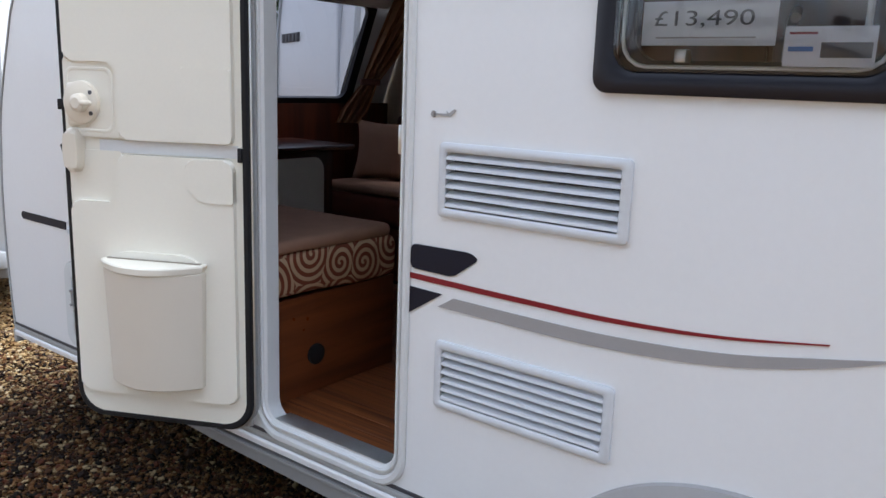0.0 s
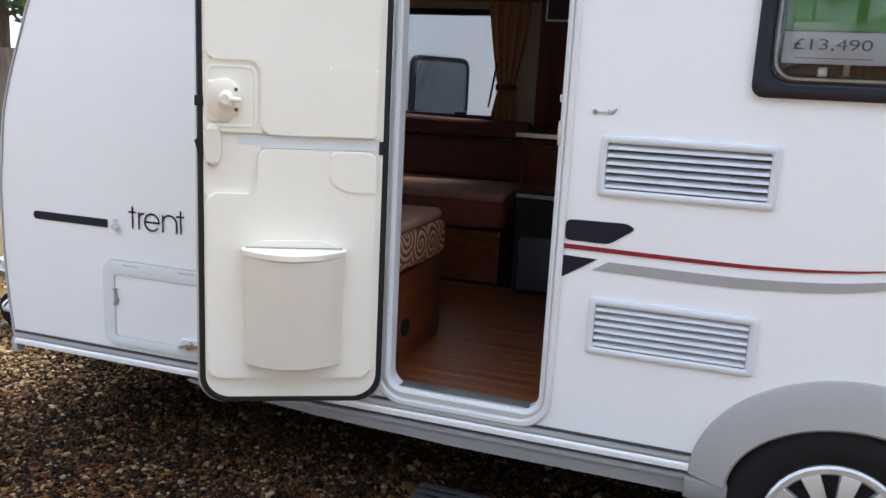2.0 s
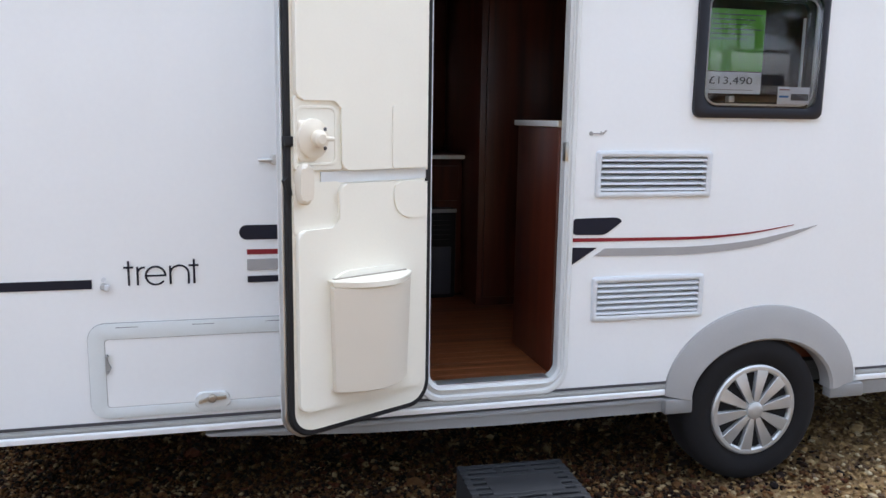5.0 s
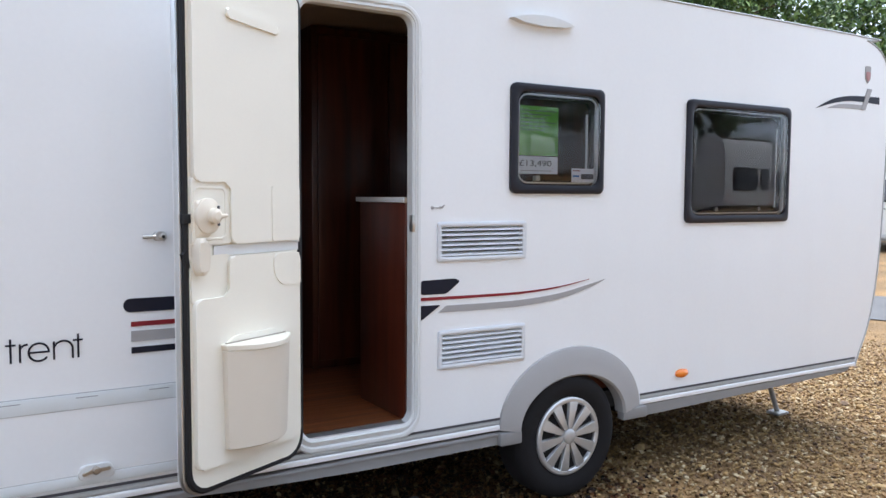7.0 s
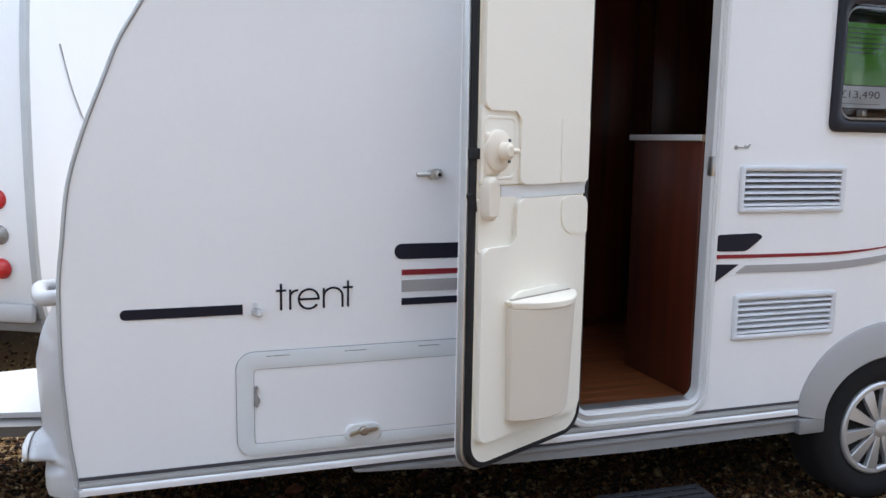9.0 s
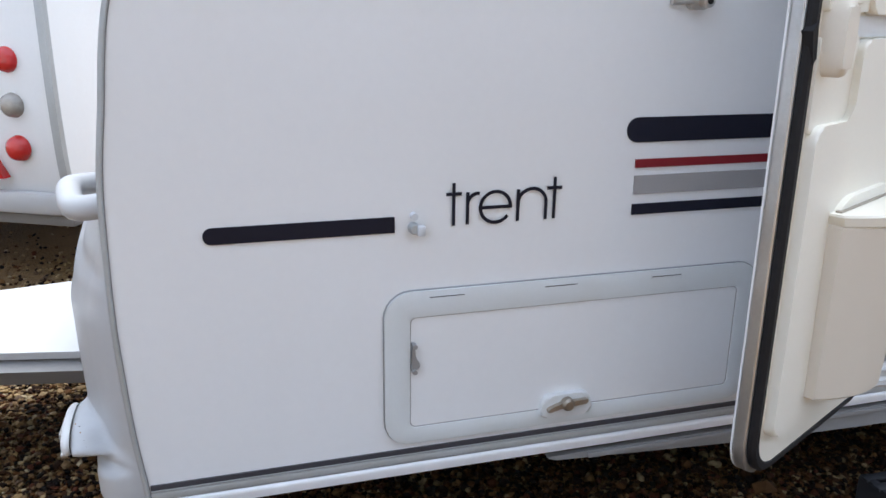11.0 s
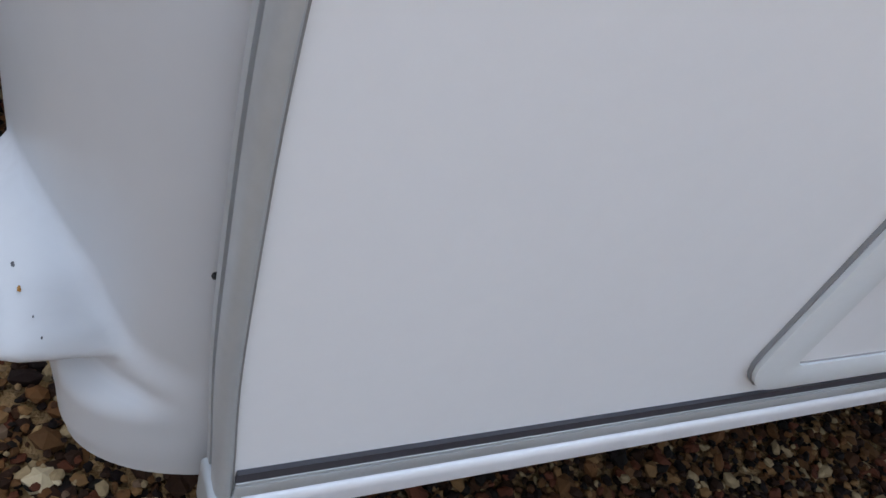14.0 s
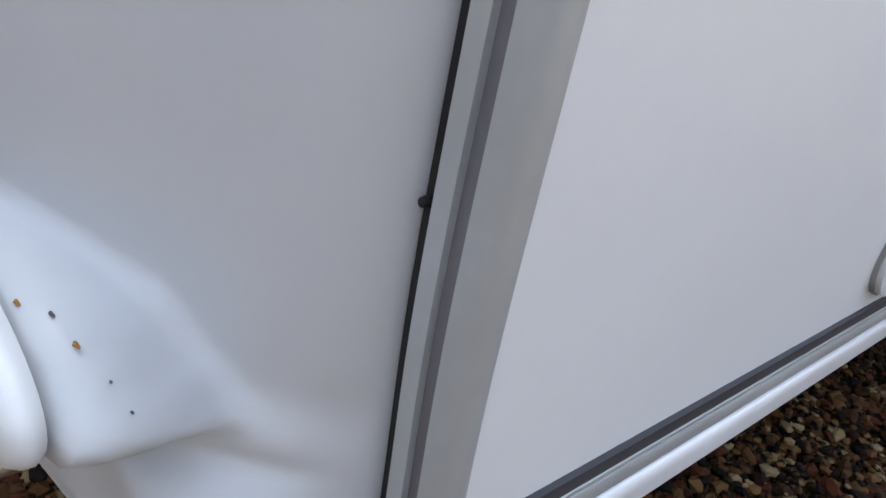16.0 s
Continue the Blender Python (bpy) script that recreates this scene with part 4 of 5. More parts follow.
    part("side_panel", plate(rounded(X([(0.010, 1.286), (0.010, 1.488), (0.156, 1.488), (0.156, 1.286)]), 0.010), -0.0272, 0.0, bevel=0.003, seg=3), CREAM, d)
    part("top_recess", plate(rounded(X([(0.12, 2.03), (0.12, 2.06), (0.37, 2.085), (0.37, 2.05)]), 0.012), -0.034, -0.01, bevel=0.012, seg=3), CREAM, d)
    part("lock_floor", plate(rounded(X([(0.34, 1.288), (0.34, 1.51), (0.518, 1.51), (0.518, 1.288)]), 0.012), -0.016, 0.0, bevel=0.004), CREAM, d)
    part("pocket_floor", plate(rounded(X([(0.35, 1.09), (0.35, 1.25), (0.518, 1.25), (0.518, 1.09)]), 0.012), -0.010, 0.0, bevel=0.004), CREAM, d)
    part("band", plate(X([(0.0, 1.246), (0.0, 1.281), (0.42, 1.281), (0.42, 1.246)]), -0.0085, 0.0), FRAMEW, d, "pale grey band")
    rec = part("lock_recess", ring(R(0.365, 1.30, 0.512, 1.482, 0.025), R(0.376, 1.31, 0.502, 1.472, 0.02), -0.0185, 0.0, 0.003), CREAM, d)
    lock = part("lock", lathe([(0.050, 0.0), (0.050, -0.026), (0.044, -0.031), (0.02, -0.033)], 32, (0, 0, 0)), LOCKC, d, "beige oval lock", matrix=Matrix.Translation((-0.458, -0.006, 1.383)) @ Matrix.Diagonal((1.05, 1, 1.2, 1)))
    part("lock_body", box(-0.048, 0.018, -0.020, 0.0, -0.058, 0.045, 0.012, seg=3), LOCKC, lock)
    part("boss", lathe([(0.022, -0.031), (0.021, -0.055), (0.012, -0.062)], 24, (0.008, 0, 0)), LOCKC, lock)
    part("lever", box(0.0, 0.05, -0.062, -0.048, -0.006, 0.006, 0.005, seg=3), LOCKC, lock)
    for z in (-0.024, 0.024):
        part("lock_screw", lathe([(0.005, -0.034), (0.005, -0.030)], 10, (0.034, 0, z)), INK, lock, "dark screw")
    part("bolt", box(-0.545, -0.515, -0.012, 0.010, 1.36, 1.39, 0.002), RUBBER, d, "black bolt")
    part("stay_arm", plate([(-0.547, 1.258), (-0.530, 1.275), (-0.520, 1.215), (-0.531, 1.205)], -0.008, 0.012), RUBBER, d, "black stay arm")
    part("pull_handle", plate([(-0.490 + 0.023 * (abs(math.cos(a)) ** 0.7) * (1 if math.cos(a) > 0 else -1), 1.248 + 0.063 * (abs(math.sin(a)) ** 0.8) * (1 if math.sin(a) > 0 else -1)) for a in [2 * math.pi * k / 32 for k in range(32)]], -0.046, 0.0, bevel=0.016, seg=5), LOCKC, d, "beige pull handle")
    part("dark_clip", box(0.0, 0.012, -0.012, 0.012, 1.235, 1.275, 0.002), RUBBER, d, "black clip")

    # waste bin on the leaf
    def bow(u0, u1, z0, z1, depth0, depth1, y0=0.0, n=18):
        bm = bmesh.new()
        rows = []
        for z, dep, ins in ((z0, depth0 - 0.004, 0.004), (z0 + 0.004, depth0, 0.0), (z1 - 0.004, depth1, 0.0), (z1, depth1 - 0.004, 0.003)):
            t = (z - z0) / (z1 - z0)
            a0, a1 = u0 + ins + 0.010 * (1 - t), u1 - ins - 0.010 * (1 - t)
            row = [bm.verts.new((-a0, y0, z))]
            for k in range(n + 1):
                s = -1 + 2 * k / n
                row.append(bm.verts.new((-(a0 + a1) / 2 - s * (a1 - a0) / 2, y0 - dep * (0.30 + 0.70 * (1 - s * s)), z)))
            row.append(bm.verts.new((-a1, y0, z)))
            rows.append(row)
        for p, q in zip(rows, rows[1:]):
            for k in range(len(p) - 1):
                bm.faces.new((p[k], p[k + 1], q[k + 1], q[k]))
        bm.faces.new(rows[0])
        bm.faces.new(rows[-1][::-1])
        return bm

    b = part("waste_bin", bow(0.095, 0.402, 0.572, 0.921, 0.085, 0.105, -0.018), BEIGE, d, "beige plastic waste bin", smooth=35)
    part("bin_lid", bow(0.090, 0.410, 0.919, 0.943, 0.112, 0.112, -0.018), CREAM, b, "cream bin lid", smooth=35)
    part("lid_hinge", plate(rounded(X([(0.098, 0.938), (0.150, 0.966), (0.350, 0.966), (0.402, 0.938)]), 0.03), -0.036, -0.012, bevel=0.008, seg=3), CREAM, b, "cream lid hinge")
    part("lid_seam", box(-0.395, -0.105, -0.041, -0.03, 0.9435, 0.9465), BRASSY, b, "dark seam")


build_body()
build_front()
build_window(WIN1, "kitchen_window", "tinted window with rounded black border")
build_window(WIN2, "rear_window", "tinted window with rounded black border")
build_vent(VENT1)
build_vent(VENT2)
build_decals()
build_fittings()
build_wheel()
build_door()


# ---- sale cards in the window ----
card = thing("price_card", "white price card behind the window", "sign")
part("sheet", box(0.520, 0.775, 0.050, 0.0515, 1.558, 1.640), PAPERW, card, smooth=0)
lettering("price", "\u00a313,490", 0.545, 0.735, 1.590, 1.622, 0.048, INK, card)
part("line", box(0.55, 0.74, 0.0480, 0.0490, 1.571, 1.574), GREY, card, "faint line of print", smooth=0)
card = thing("green_card", "bright green sale card with small print", "sign")
part("sheet", box(0.520, 0.775, 0.050, 0.0515, 1.644, 1.875), GREEN, card, smooth=0)
for k in range(6):
    part("line", box(0.540, 0.76 - 0.03 * (k % 3), 0.0480, 0.0490, 1.852 - 0.018 * k, 1.856 - 0.018 * k), INK, card, "line of small print", smooth=0)
card = thing("small_sticker", "small white sticker with red, blue and grey print", "sticker")
part("sheet", box(0.808, 0.950, -0.0140, -0.0127, 1.520, 1.586), PAPERW, card, smooth=0)
part("line", box(0.815, 0.86, -0.0152, -0.0144, 1.573, 1.577), RED, card, "red line", smooth=0)
part("line", box(0.815, 0.855, -0.0152, -0.0144, 1.545, 1.553), BLUE, card, "blue print", smooth=0)
part("line", box(0.867, 0.945, -0.0152, -0.0144, 1.535, 1.560), INK, card, "dark block of print", smooth=0)


# ---- inside the caravan ----
def cushion(name, x0, x1, y0, y1, z0, z1, mat, label, group="", r=0.035, sag=0.012):
    bm = bmesh.new()
    bmesh.ops.create_cube(bm, size=1.0, matrix=Matrix.Translation(((x0 + x1) / 2, (y0 + y1) / 2, (z0 + z1) / 2)) @ Matrix.Diagonal((x1 - x0, y1 - y0, z1 - z0, 1)))
    bmesh.ops.bevel(bm, geom=bm.edges[:], offset=r, segments=4, profile=0.5, affect="EDGES", clamp_overlap=True)
    bmesh.ops.subdivide_edges(bm, edges=[e for e in bm.edges if e.calc_length() > 0.15], cuts=5, use_grid_fill=True)
    for v in bm.verts:
        v.co += v.normal * sag * noise.noise(v.co * 4.0)
    return tagged(part(name, bm, mat, None, "", 60), label, "cushion", group)


def interior():
    fl = tagged(part("interior_floor", box(-2.05, 3.15, 0.03, WIDTH - 0.04, 0.431, 0.462), DARK), "brown laminate floor inside the caravan", "floor", kind="structure")
    for k in range(20):
        y = 0.050 + 0.072 * k
        bm = box(-2.0, 1.0, 0.0, 0.0712, 0.0, 0.007, 0.0008, seg=1)
        part("plank", bm, PLANK, fl, matrix=Matrix.Translation((0, y, 0.4635)))
    for y0, y1, nm, dz in ((0.04, 0.62, "near", 0.0), (1.52, WIDTH - 0.05, "far", -0.055)):
        base = thing("sofa_base", "cherry wood bench base with a round black heater outlet", "bench", group="lounge benches")
        part("front_panel", box(-1.95, -0.62, y0 + 0.012, y1 - 0.012, 0.472, 0.79 + dz), WOOD, base)
        part("end_panel", box(-0.62, -0.602, y0, y1, 0.4715, 0.80 + dz, 0.003), WOOD, base)
        part("outlet", lathe([(0.034, 0.0), (0.034, 0.010), (0.026, 0.012)], 24, (-0.603, y0 + 0.20 if nm == "near" else y0 + 0.2, 0.60), "x"), RUBBER, base, "round black heater outlet")
        cushion("seat_cushion", -1.95, -0.585, y0, y1, 0.802 + dz, 0.945 + dz, SWIRL if nm == "near" else MAROON, "maroon brown seat cushion with beige swirl pattern" if nm == "near" else "maroon brown seat cushion", "lounge cushions")
        cushion("seat_topper", -1.94, -0.60, y0 + 0.01, y1 - 0.02, 0.940 + dz, 0.985 + dz, TAN, "tan padded cushion top", "lounge cushions", 0.02)
    cushion("head_cushion", -1.9, -0.62, WIDTH - 0.17, WIDTH - 0.05, 1.165, 1.272, BROWN, "dark maroon upper back cushion", "lounge cushions")
    cushion("back_cushion", -1.9, -0.60, WIDTH - 0.20, WIDTH - 0.05, 0.93, 1.16, BROWN, "dark maroon brown back cushion", "lounge cushions")
    bm = bmesh.new()
    for side in (-1, 1):
        g = []
        for i in range(17):
            u = i / 8 - 1
            row = []
            for j in range(17):
                v = j / 8 - 1
                h = 0.062 * ((1 - u ** 4) * (1 - v ** 4)) ** 0.6 + 0.004 * math.sin(5 * u + 3 * v) * (1 - u * u) * (1 - v * v)
                row.append(bm.verts.new((u * (0.205 - 0.028 * (1 - v * v)), side * h, v * (0.175 - 0.024 * (1 - u * u)))))
            g.append(row)
        for p, q in zip(g, g[1:]):
            for j in range(16):
                bm.faces.new((p[j], p[j + 1], q[j + 1], q[j]))
    bmesh.ops.remove_doubles(bm, verts=bm.verts, dist=0.0005)
    bmesh.ops.recalc_face_normals(bm, faces=bm.faces)
    tagged(part("scatter_pillow", bm, TAN, None, "", 60, pose(-1.74, 1.86, 1.085, -12, 0, 16)), "tan scatter pillow on the lounge bench", "pillow")
    ch = thing("front_chest", "cherry wood front chest with cream drawer front", "chest")
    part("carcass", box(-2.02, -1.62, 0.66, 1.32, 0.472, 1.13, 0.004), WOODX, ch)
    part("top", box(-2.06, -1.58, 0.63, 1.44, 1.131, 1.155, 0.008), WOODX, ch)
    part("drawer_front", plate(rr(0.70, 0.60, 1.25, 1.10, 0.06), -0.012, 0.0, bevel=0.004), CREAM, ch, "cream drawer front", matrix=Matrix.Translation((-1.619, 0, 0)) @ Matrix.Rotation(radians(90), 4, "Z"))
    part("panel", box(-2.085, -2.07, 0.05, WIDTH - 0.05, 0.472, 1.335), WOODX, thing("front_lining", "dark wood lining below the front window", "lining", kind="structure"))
    # curtains; one follows the raked front window
    for nm, x, y, turn in (("c1", -0.80, WIDTH - 0.07, 0), ("c2", -1.64, WIDTH - 0.07, 0), ("c3", -1.89, 1.875, 48), ("c4", -1.66, 0.35, 70)):
        bm = bmesh.new()
        rows = []
        for k in range(22):
            z = 1.95 - 0.72 * k / 21
            pinch = 0.35 + 0.65 * min(1, abs(z - 1.45) / 0.42) ** 0.8 if z > 1.28 else 0.55
            lx, ly = (0.55 * (z - 1.457), -0.035 * (z - 1.457)) if nm == "c3" else (0, 0)
            rows.append([bm.verts.new(((i / 24 - 0.5) * 0.24 * pinch + lx, 0.014 * math.sin(i * 1.05) + 0.005 * math.sin(i * 3.1 + k * 0.3) + ly, z)) for i in range(25)])
        for p, q in zip(rows, rows[1:]):
            for i in range(24):
                bm.faces.new((p[i], p[i + 1], q[i + 1], q[i]))
        c = tagged(part("curtain", bm, CURTAIN, None, "", 70, pose(x, y, 0, 0, 0, turn)), "tan curtain gathered by a tie band", "curtain", "lounge curtains")
        part("tie_band", box(-0.055, 0.055, -0.028, 0.028, 1.44, 1.475, 0.008), BROWN, c, "brown tie band")
    wf = thing("far_window", "window in the far wall with a dark frame", "window", kind="structure")
    part("window_frame", ring(rr(-1.62, 1.25, -0.82, 1.89, 0.06), rr(-1.585, 1.29, -0.855, 1.855, 0.045), WIDTH - 0.045, WIDTH + 0.005, 0.005), WFRAME, wf)
    pn = part("pane", plate(rr(-1.60, 1.27, -0.84, 1.87, 0.05), WIDTH - 0.008, WIDTH - 0.004), CLEAR, wf, smooth=0)
    pn.visible_shadow = False
    part("catch", box(-1.10, -1.03, WIDTH - 0.07, WIDTH - 0.045, 1.288, 1.305, 0.004), RUBBER, wf)
    part("stay", tube([(-0.90, WIDTH - 0.06, 1.34), (-0.86, WIDTH - 0.06, 1.60)], 0.006), RUBBER, wf)
    part("locker", box(-1.48, -0.6, WIDTH - 0.36, WIDTH - 0.05, 1.93, 2.28, 0.006), WOODX, thing("overhead_locker", "cherry wood overhead locker above the lounge window", "locker"))
    # sideboard with heater opposite the door
    t = thing("wardrobe", "tall dark cherry wood wardrobe", "wardrobe")
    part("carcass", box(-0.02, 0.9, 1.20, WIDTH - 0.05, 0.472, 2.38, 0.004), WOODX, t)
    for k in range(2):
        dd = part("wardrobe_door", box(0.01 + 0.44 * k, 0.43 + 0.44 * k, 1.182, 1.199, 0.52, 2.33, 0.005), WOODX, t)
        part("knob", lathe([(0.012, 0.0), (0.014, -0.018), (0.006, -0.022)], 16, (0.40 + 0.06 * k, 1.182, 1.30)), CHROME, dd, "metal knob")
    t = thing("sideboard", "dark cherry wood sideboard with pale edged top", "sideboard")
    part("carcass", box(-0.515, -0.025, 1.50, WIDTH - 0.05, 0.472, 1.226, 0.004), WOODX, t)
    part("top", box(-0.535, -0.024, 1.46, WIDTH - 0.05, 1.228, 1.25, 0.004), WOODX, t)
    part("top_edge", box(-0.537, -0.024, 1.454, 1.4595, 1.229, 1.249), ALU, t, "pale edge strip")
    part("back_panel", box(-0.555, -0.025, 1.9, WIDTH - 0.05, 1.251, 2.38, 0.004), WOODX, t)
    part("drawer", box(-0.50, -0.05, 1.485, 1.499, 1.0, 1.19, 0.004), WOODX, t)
    t = thing("gas_heater", "black gas heater with grey lower panel", "heater")
    part("casing", box(-0.50, -0.08, 1.40, 1.498, 0.475, 0.965, 0.015), RUBBER, t)
    part("top_strip", box(-0.50, -0.08, 1.392, 1.4, 0.945, 0.965, 0.003), ALUD, t, "grey strip")
    part("lower_panel", box(-0.47, -0.11, 1.388, 1.399, 0.50, 0.76, 0.004), SEAL, t, "grey metal panel")
    for k in range(5):
        part("grille_bar", box(-0.46, -0.12, 1.389, 1.3995, 0.79 + 0.026 * k, 0.80 + 0.026 * k), RUBBER, t)
    t = thing("mirror", "framed mirror on dark wood panel", "mirror")
    part("frame", ring(rr(-0.527, 1.802, -0.322, 2.3, 0.01), rr(-0.517, 1.812, -0.332, 2.29, 0.005), 1.885, 1.899, 0.003), ALU, t)
    part("glass", box(-0.518, -0.331, 1.892, 1.898, 1.811, 2.291), material("mirror_glass", (0.14, 0.14, 0.16), 0.06, 1.0, 0.01, 5, 50, 0.0), t, smooth=0)
    # kitchen beside the door
    k = thing("kitchen_unit", "cherry wood kitchen unit with pale edged worktop", "kitchen unit")
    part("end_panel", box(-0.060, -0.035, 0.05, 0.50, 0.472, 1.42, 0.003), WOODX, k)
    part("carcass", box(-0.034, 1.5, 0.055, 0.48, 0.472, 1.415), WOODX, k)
    part("worktop", box(-0.062, 1.52, 0.05, 0.53, 1.421, 1.445, 0.004), LINING, k)
    part("worktop_edge", box(-0.068, -0.0625, 0.05, 0.53, 1.423, 1.445, 0.001), FRAMEW, k, "white edge strip")
    tap = part("tap", tube(curve([(0.72, 0.34, 1.445), (0.72, 0.34, 1.60), (0.74, 0.30, 1.64), (0.76, 0.22, 1.62)], 5), 0.010), CHROME, k, "chrome tap")
    b = thing("partition", "dark wood partition across the caravan", "partition", kind="structure")
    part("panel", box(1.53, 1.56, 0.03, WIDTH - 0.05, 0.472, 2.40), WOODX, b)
    c = tagged(part("interior_ceiling", box(-1.3, 3.1, 0.05, WIDTH - 0.05, 2.395, 2.41), LINING), "beige ceiling of the caravan", "ceiling", kind="structure")


interior()


# ---- plastic step ----
def step():
    s = thing("plastic_step", "black plastic caravan step with slotted top", "step", (-0.232, -0.150, GROUND_Z), turn=-2)
    W, D, H = 0.205, 0.185, 0.155
    for x in (-W, W - 0.012):
        part("side", plate([(-D, 0.0), (-D + 0.012, H - 0.004), (D - 0.012, H - 0.004), (D, 0.0)], 0.0, 0.012), STEP, s, matrix=Matrix.Translation((x + (0.012 if x < 0 else 0.012), 0, 0)) @ Matrix.Rotation(radians(90), 4, "Z"), smooth=0)
    part("front", box(-W, W, -D, -D + 0.012, 0.0, H - 0.003, 0.003), STEP, s)
    part("back", box(-W, W, D - 0.012, D, 0.0, H - 0.003, 0.003), STEP, s)
    n = 9
    for k in range(n):
        y = -D + 0.006 + (2 * D - 0.04) * k / (n - 1)
        part("tread_bar", box(-W - 0.004, W + 0.004, y, y + 0.026, H - 0.006, H + 0.004, 0.003), STEP, s)
    for x in (-W, -0.07, 0.055, W - 0.022):
        part("cross_bar", box(x, x + 0.024, -D + 0.004, D - 0.004, H - 0.008, H + 0.0025, 0.002), STEP, s)
    part("tread_pad", box(-0.13, 0.14, -0.075, 0.065, H - 0.004, H + 0.006, 0.003), STEP, s, "smooth black pad")


step()


# ---- neighbouring caravans ----
def far_caravan(at, turn, label, length=5.2, end_lights=True, windows=((-0.55, 0.75),), side=(), stripe=True, mark=False):
    """A caravan whose rear end stands at its own y = 0 and which runs to +y."""
    c = thing("parked_caravan", label, "caravan", (at[0], at[1], GROUND_Z), "parked caravans", turn=turn)
    half = 1.14
    prof = curve([(0.06, 0.36), (0.0, 0.6), (-0.02, 1.2), (0.0, 1.9), (0.07, 2.35), (0.24, 2.55), (0.5, 2.6), (length - 1.2, 2.6), (length - 0.7, 2.45), (length - 0.25, 1.8), (length, 1.1), (length, 0.6), (length - 0.05, 0.36)], 5)
    m = Matrix.Rotation(radians(90), 4, "Z")
    part("body", plate(prof, -half, half), WHITE, c, matrix=m, smooth=30)
    for s in (-1, 1):
        part("edge_rail", rail(prof, -0.01, 0.02, s * half - 0.02, s * half + 0.02), RAIL, c, "grey edge rail", matrix=m)
    for x0, x1 in windows:
        z0, z1 = 1.33, 1.93
        w = part("window", plate(rr(x0, z0, x1, z1, 0.09), -0.045, 0.0, bevel=0.012), WFRAME, c, "dark tinted window")
        part("pane", plate(rr(x0 + 0.05, z0 + 0.05, x1 - 0.05, z1 - 0.05, 0.06), -0.052, -0.04, bevel=0.004), PANE, w)
    for y0, y1 in side:
        w = part("window", plate(rr(y0, 1.20, y1, 1.70, 0.08), -0.03, 0.0, bevel=0.010), WFRAME, c, "dark tinted window", matrix=Matrix.Translation((half, 0, 0)) @ m)
        part("pane", plate(rr(y0 + 0.04, 1.24, y1 - 0.04, 1.66, 0.06), -0.036, -0.02, bevel=0.004), PANE, w)
    part("bumper", box(-half + 0.02, half - 0.02, -0.03, 0.02, 0.36, 0.47, 0.03), GRP, c, "white moulded bumper")
    part("skirt", box(-half, half, 0.02, length - 0.1, 0.30, 0.37, 0.01), SKIRT, c, "grey skirt")
    for s in (-1, 1):
        if end_lights:
            for k, (z, mt, r, nm) in enumerate(((1.065, REDL, 0.052, "red lamp"), (0.865, CLEARL, 0.05, "clear lamp"), (0.67, REDL, 0.052, "red lamp"))):
                part("rear_lamp", lathe([(r + 0.008, 0.0), (r, -0.03), (r * 0.6, -0.045), (0.01, -0.048)], 24, (s * 0.93, -0.01, z)), mt, c, nm)
            part("reflector", plate([(s * 0.78 - 0.075, 0.53), (s * 0.78 + 0.075, 0.53), (s * 0.78, 0.66)], -0.045, 0.0), REDL, c, "red triangle reflector")
        part("wheel", lathe([(0.05, 0), (0.28, 0), (0.30, 0.02), (0.30, 0.15), (0.05, 0.15)], 28, (s * (half - 0.05) - (0.0 if s < 0 else 0.1), length * 0.45, 0.30), "x"), TYRE, c, "black tyre")
    if mark:
        for k in range(5):
            part("mark_bar", box(-0.94 + 0.12 * k, -0.86 + 0.12 * k, -0.027, -0.005, 1.785, 1.86, 0.004), INK, c, "dark bar of a maker's mark")
        part("corner_strip", box(0.73, 0.775, -0.030, 0.0, 0.75, 2.25, 0.006), VENTW, c, "grey upright strip")
    if stripe:
        pts = curve([(half + 0.004, 0.30, 1.95), (half + 0.004, 0.42, 1.65), (half + 0.004, 0.62, 1.40), (half + 0.004, 1.1, 1.22)], 6)
        part("swoosh", tube(pts, 0.003, 6), GREY, c, "dark swoosh line")
        part("swoosh", tube([(x, -0.03 - 0.0, z) for x, z in curve([(-0.6, 1.25), (-0.2, 1.12), (0.3, 1.08)], 6)], 0.012, 6), NAVY, c, "dark swoosh line")
    return c


far_caravan((-3.625, 3.075, 0), -28, "white caravan with round red rear lamps and triangle reflectors", windows=(), side=((0.60, 1.15), (1.34, 1.98)), mark=True)
far_caravan((-4.12, -0.34, 0), 53.6, "white caravan standing close before the drawbar", windows=((-0.7, 0.7),), end_lights=False, stripe=False)
far_caravan((19.6, 8.9, 0), -60, "white caravan parked far across the gravel yard", windows=((-0.6, 0.6),))
far_caravan((23.0, 6.0, 0), -60, "white caravan parked far across the gravel yard", windows=((-0.6, 0.6),))
for k, (x, y) in enumerate(((-7.0, -12.5), (-3.6, -12.9), (0.2, -10.5), (3.4, -9.2), (6.4, -8.4), (9.6, -5.6), (13.0, -5.9), (16.4, -5.6), (20.0, -6.0))):
    far_caravan((x, y, 0), 180, "white caravan in the row across the yard", windows=((-0.8, -0.1), (0.1, 0.8)))


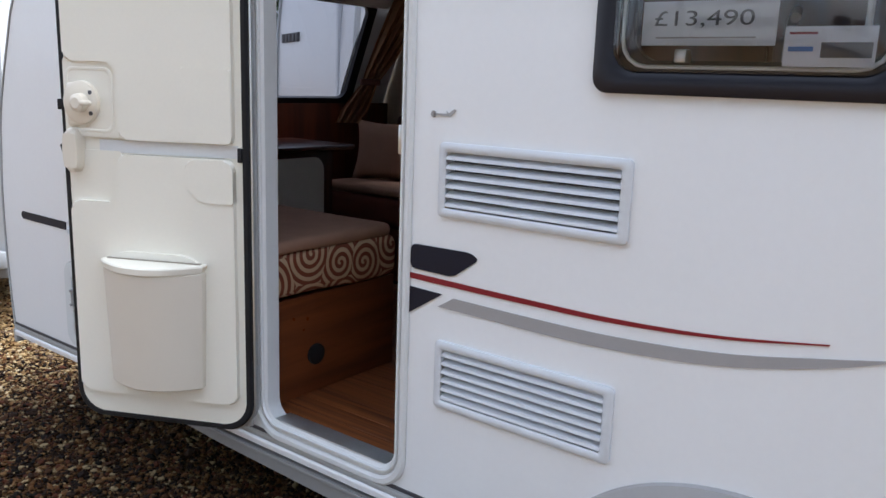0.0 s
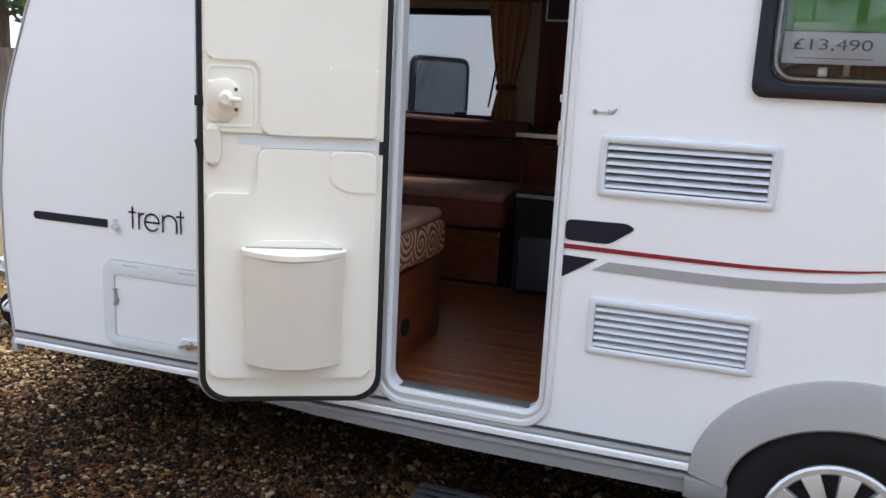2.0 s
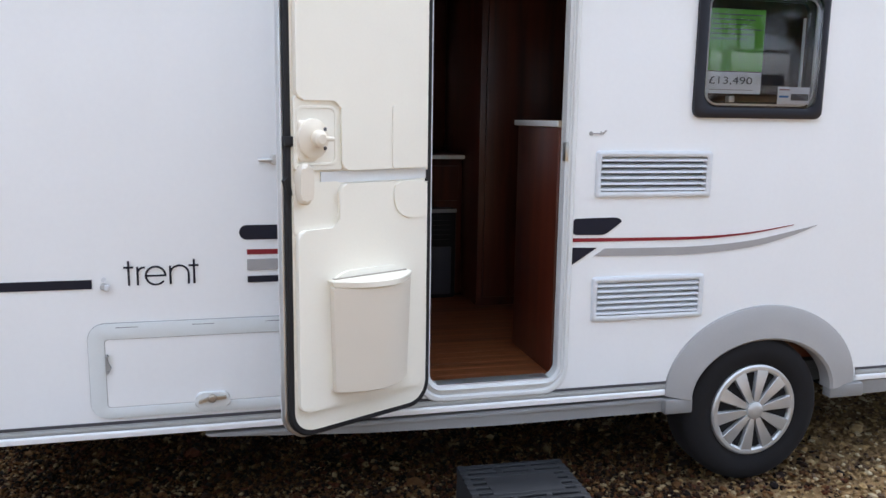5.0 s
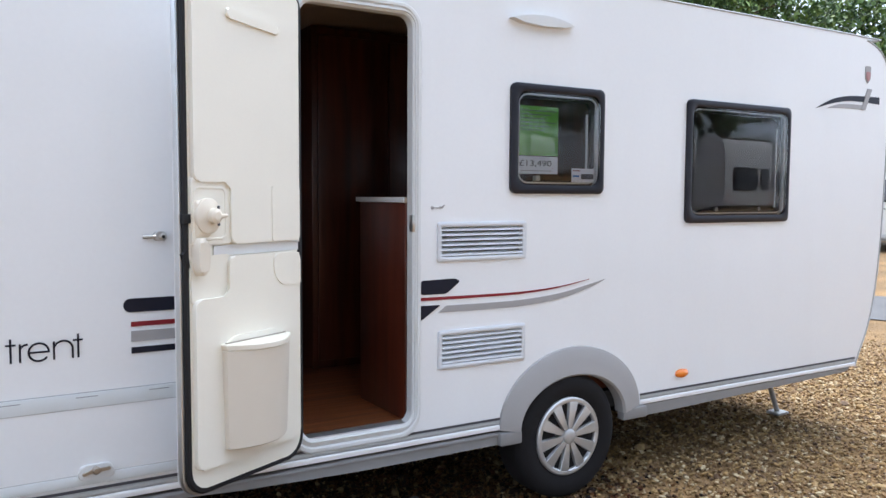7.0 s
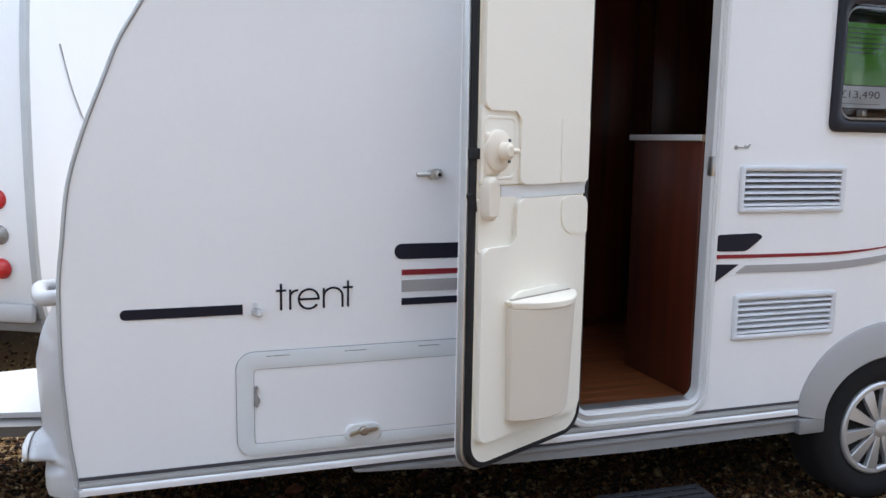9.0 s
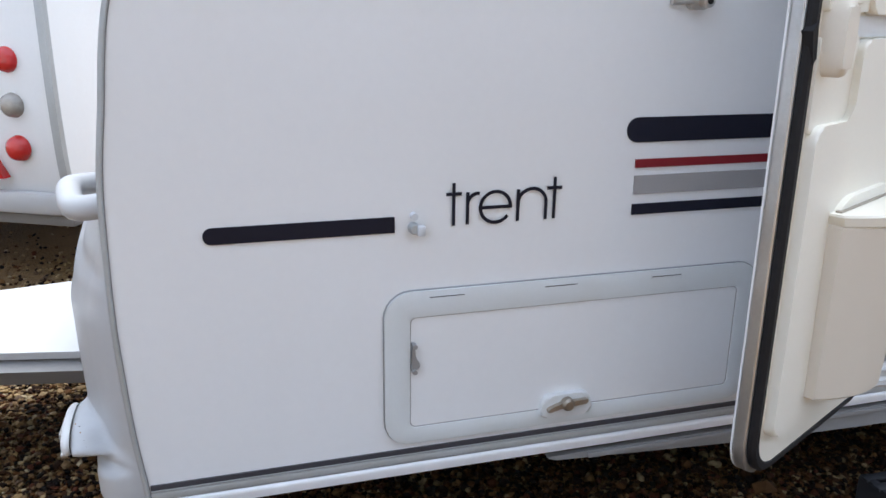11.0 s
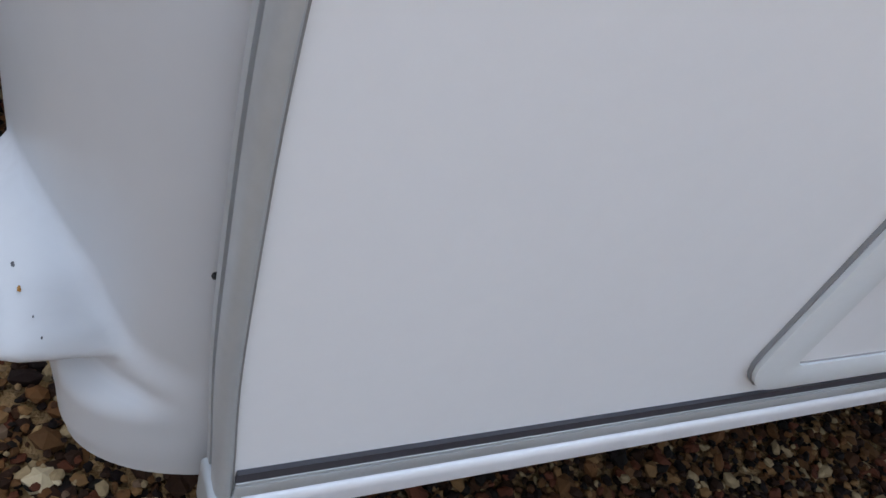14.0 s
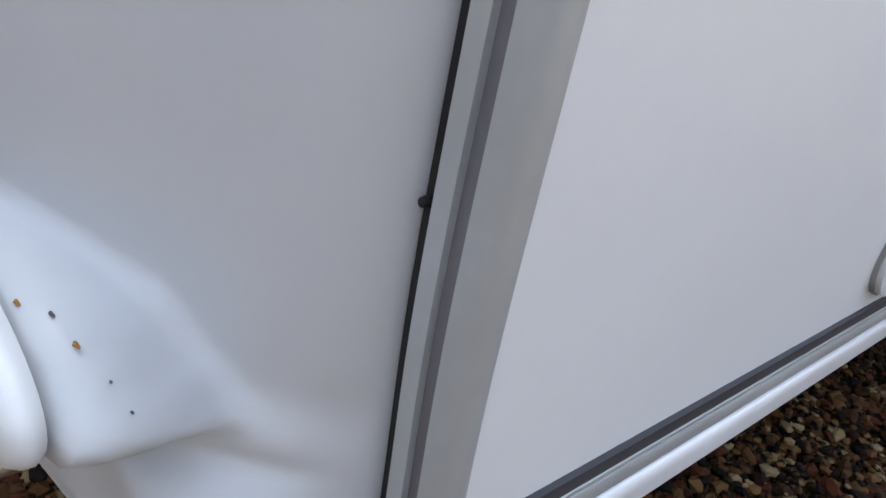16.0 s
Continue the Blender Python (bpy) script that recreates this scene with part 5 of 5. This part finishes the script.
# ---- ground ----
def ground():
    bm = bmesh.new()
    rings = [0, 1.5, 3, 5, 8, 14, 30, 80, 250, 900]
    prev = None
    c = bm.verts.new((0, 0, GROUND_Z - 0.012))
    for r in rings[1:]:
        row = [bm.verts.new((r * math.cos(2 * math.pi * k / 48), r * math.sin(2 * math.pi * k / 48), GROUND_Z - 0.012 + 0.010 * noise.noise(Vector((r * math.cos(k), r * math.sin(k), 0))))) for k in range(48)]
        for k in range(48):
            bm.faces.new((row[k - 1], row[k], prev[k], prev[k - 1]) if prev else (row[k - 1], row[k], c))
        prev = row
    tagged(part("ground", bm, SOIL), "brown gravel yard", "ground", kind="structure")
    bm = bmesh.new()
    a, b, w = Vector((11.2, -1.6)), Vector((5.6, 9.6)), Vector((1.16, 0.58))
    bm.faces.new([bm.verts.new((*p, GROUND_Z + 0.003)) for p in (a - w, a + w, b + w, b - w)])
    tagged(part("road", bm, ROAD, smooth=0), "grey tarmac lane crossing the gravel yard", "road", kind="structure")
    # loose stones
    rng = np.random.default_rng(7)
    ico = bmesh.new()
    bmesh.ops.create_icosphere(ico, subdivisions=1, radius=1.0)
    base = np.array([v.co[:] for v in ico.verts])
    tris = np.array([[v.index for v in f.verts] for f in ico.faces])
    ico.free()
    kinds = {"gravel": ([], [], STONE, "loose brown and dark gravel stones with few white ones"), "sunlit_gravel": ([], [], SUNLIT, "loose golden tan gravel stones beside the lane")}
    for x0, x1, y0, y1, dens, size, core in ((-3.7, 0.9, -0.9, 2.0, 7800, 0.0068, True), (-6.0, 8.5, -4.2, 5.5, 2300, 0.0090, False)):
        n = int((x1 - x0) * (y1 - y0) * dens)
        pos = np.stack([rng.uniform(x0, x1, n), rng.uniform(y0, y1, n), GROUND_Z + rng.uniform(-0.011, 0.007, n)], 1)
        ex0, ex1, ey0, ey1 = (-3.0, 0.0, -0.5, 1.3) if core else (-3.3, 4.6, -0.5, 1.7)
        away = np.hypot(np.maximum(np.maximum(ex0 - pos[:, 0], pos[:, 0] - ex1), 0), np.maximum(np.maximum(ey0 - pos[:, 1], pos[:, 1] - ey1), 0))
        pos = pos[rng.uniform(0, 1, n) < np.exp(-(away / (0.45 if core else 1.1)) ** 2)]
        n = len(pos)
        s = size * rng.lognormal(0, 0.35, (n, 1)) * np.stack([rng.uniform(0.8, 1.35, n), rng.uniform(0.7, 1.1, n), rng.uniform(0.45, 0.8, n)], 1)
        a = rng.uniform(0, 6.283, n)
        v = base[None] * (1 + rng.uniform(-0.22, 0.22, (n, len(base), 1))) * s[:, None]
        tilt = rng.uniform(-0.4, 0.4, (n, 1))
        v[:, :, 2] += v[:, :, 0] * tilt
        c, d = np.cos(a)[:, None], np.sin(a)[:, None]
        v = np.stack([v[:, :, 0] * c - v[:, :, 1] * d, v[:, :, 0] * d + v[:, :, 1] * c, v[:, :, 2]], 2) + pos[:, None]
        # stones by the rear and before the nose get the sunlit colours
        sunlit = (pos[:, 0] + rng.normal(0, 0.35, n) > 1.0) | ((pos[:, 0] + rng.normal(0, 0.25, n) < -2.6) & (rng.uniform(0, 1, n) < 0.6))
        for name, pick in (("gravel", ~sunlit), ("sunlit_gravel", sunlit)):
            vs, fs = kinds[name][:2]
            w = v[pick]
            n0 = sum(len(q) for q in vs)
            vs.append(w.reshape(-1, 3))
            fs.append((tris[None] + (n0 + np.arange(len(w)) * len(base))[:, None, None]).reshape(-1, 3))
    for name, (vs, fs, mat, label) in kinds.items():
        me = bpy.data.meshes.new(name)
        me.from_pydata(np.concatenate(vs).tolist(), [], np.concatenate(fs).tolist())
        me.materials.append(mat)
        tagged(new(name, me), label, "gravel", kind="stuff")


ground()


# ---- trees and fence ----
def tree(at, height, crown, seed, label="green leafy tree behind the yard"):
    rng = random.Random(seed)
    t = thing("tree", label, "tree", at, "trees round the yard")
    trunk = bmesh.new()
    top = height * 0.62
    tube([(0, 0, -0.1), (0.05, 0.05, top * 0.5), (0.1, -0.05, top), (0.1, 0.0, height * 0.8)], 0.22, 8, trunk, 0.06)
    ends = []
    for k in range(12):
        z = height * rng.uniform(0.28, 0.75)
        a = rng.uniform(0, 6.283)
        r = crown * rng.uniform(0.55, 0.95)
        e = Vector((r * math.cos(a), r * math.sin(a), z + crown * rng.uniform(0.1, 0.6)))
        tube([(0.05, 0, z), (e.x * 0.5, e.y * 0.5, z + (e.z - z) * 0.35), e], 0.08, 6, trunk, 0.02)
        ends += [e, Vector((e.x * 0.6, e.y * 0.6, z + (e.z - z) * 0.55))]
    part("trunk", trunk, BARK, t)
    ends += [Vector((rng.gauss(0, crown * 0.45), rng.gauss(0, crown * 0.45), height * rng.uniform(0.6, 1.0))) for _ in range(22)]
    vs, fs = [], []
    for e in ends:
        rad = crown * rng.uniform(0.2, 0.36)
        for _ in range(190):
            d = Vector((rng.gauss(0, 1), rng.gauss(0, 1), rng.gauss(0, 0.8)))
            p = e + d.normalized() * rad * rng.uniform(0.45, 1.05)
            q = Euler((rng.uniform(-1.2, 1.2), rng.uniform(-1.2, 1.2), rng.uniform(0, 6.28))).to_matrix()
            s = rng.uniform(0.07, 0.15)
            k = len(vs)
            vs += [tuple(p + q @ Vector(c) * s) for c in ((-1, 0, 0), (0, -0.5, 0.1), (1, 0, 0), (0, 0.5, 0.1))]
            fs.append((k, k + 1, k + 2, k + 3))
    me = bpy.data.meshes.new("crown")
    me.from_pydata(vs, [], fs)
    me.materials.append(LEAF)
    cr = new("crown", me)
    cr.parent = t


for k in range(9):
    tree((8.5 + 2.6 * k, 17.5 - 0.6 * k + 1.2 * (k % 2), 0), 8.5 + 1.6 * ((k * 7) % 3), 2.6, 11 + k)
for k in range(5):
    tree((-21 + 2.6 * k, 14 + 1.0 * (k % 2), 0), 8.0 + (k % 3), 2.4, 31 + k)
for k in range(16):
    tree((-17 + 2.9 * k, -19 - 1.5 * (k % 2), 0), 12.5 + (k % 3), 3.6, 51 + k)

fence = thing("fence", "weathered close-boarded timber fence beyond the yard", "fence", (-17.5, 11.5, -0.07))
bd = box(0, 0.145, 0, 0.02, 0.05, 1.85)
first = part("board", bd, FENCE, fence, smooth=0)
for k in range(1, 70):
    o = new("board", first.data)
    o.parent = fence
    o.matrix_basis = pose(0.15 * k, 0.01 * (k % 2), 0)
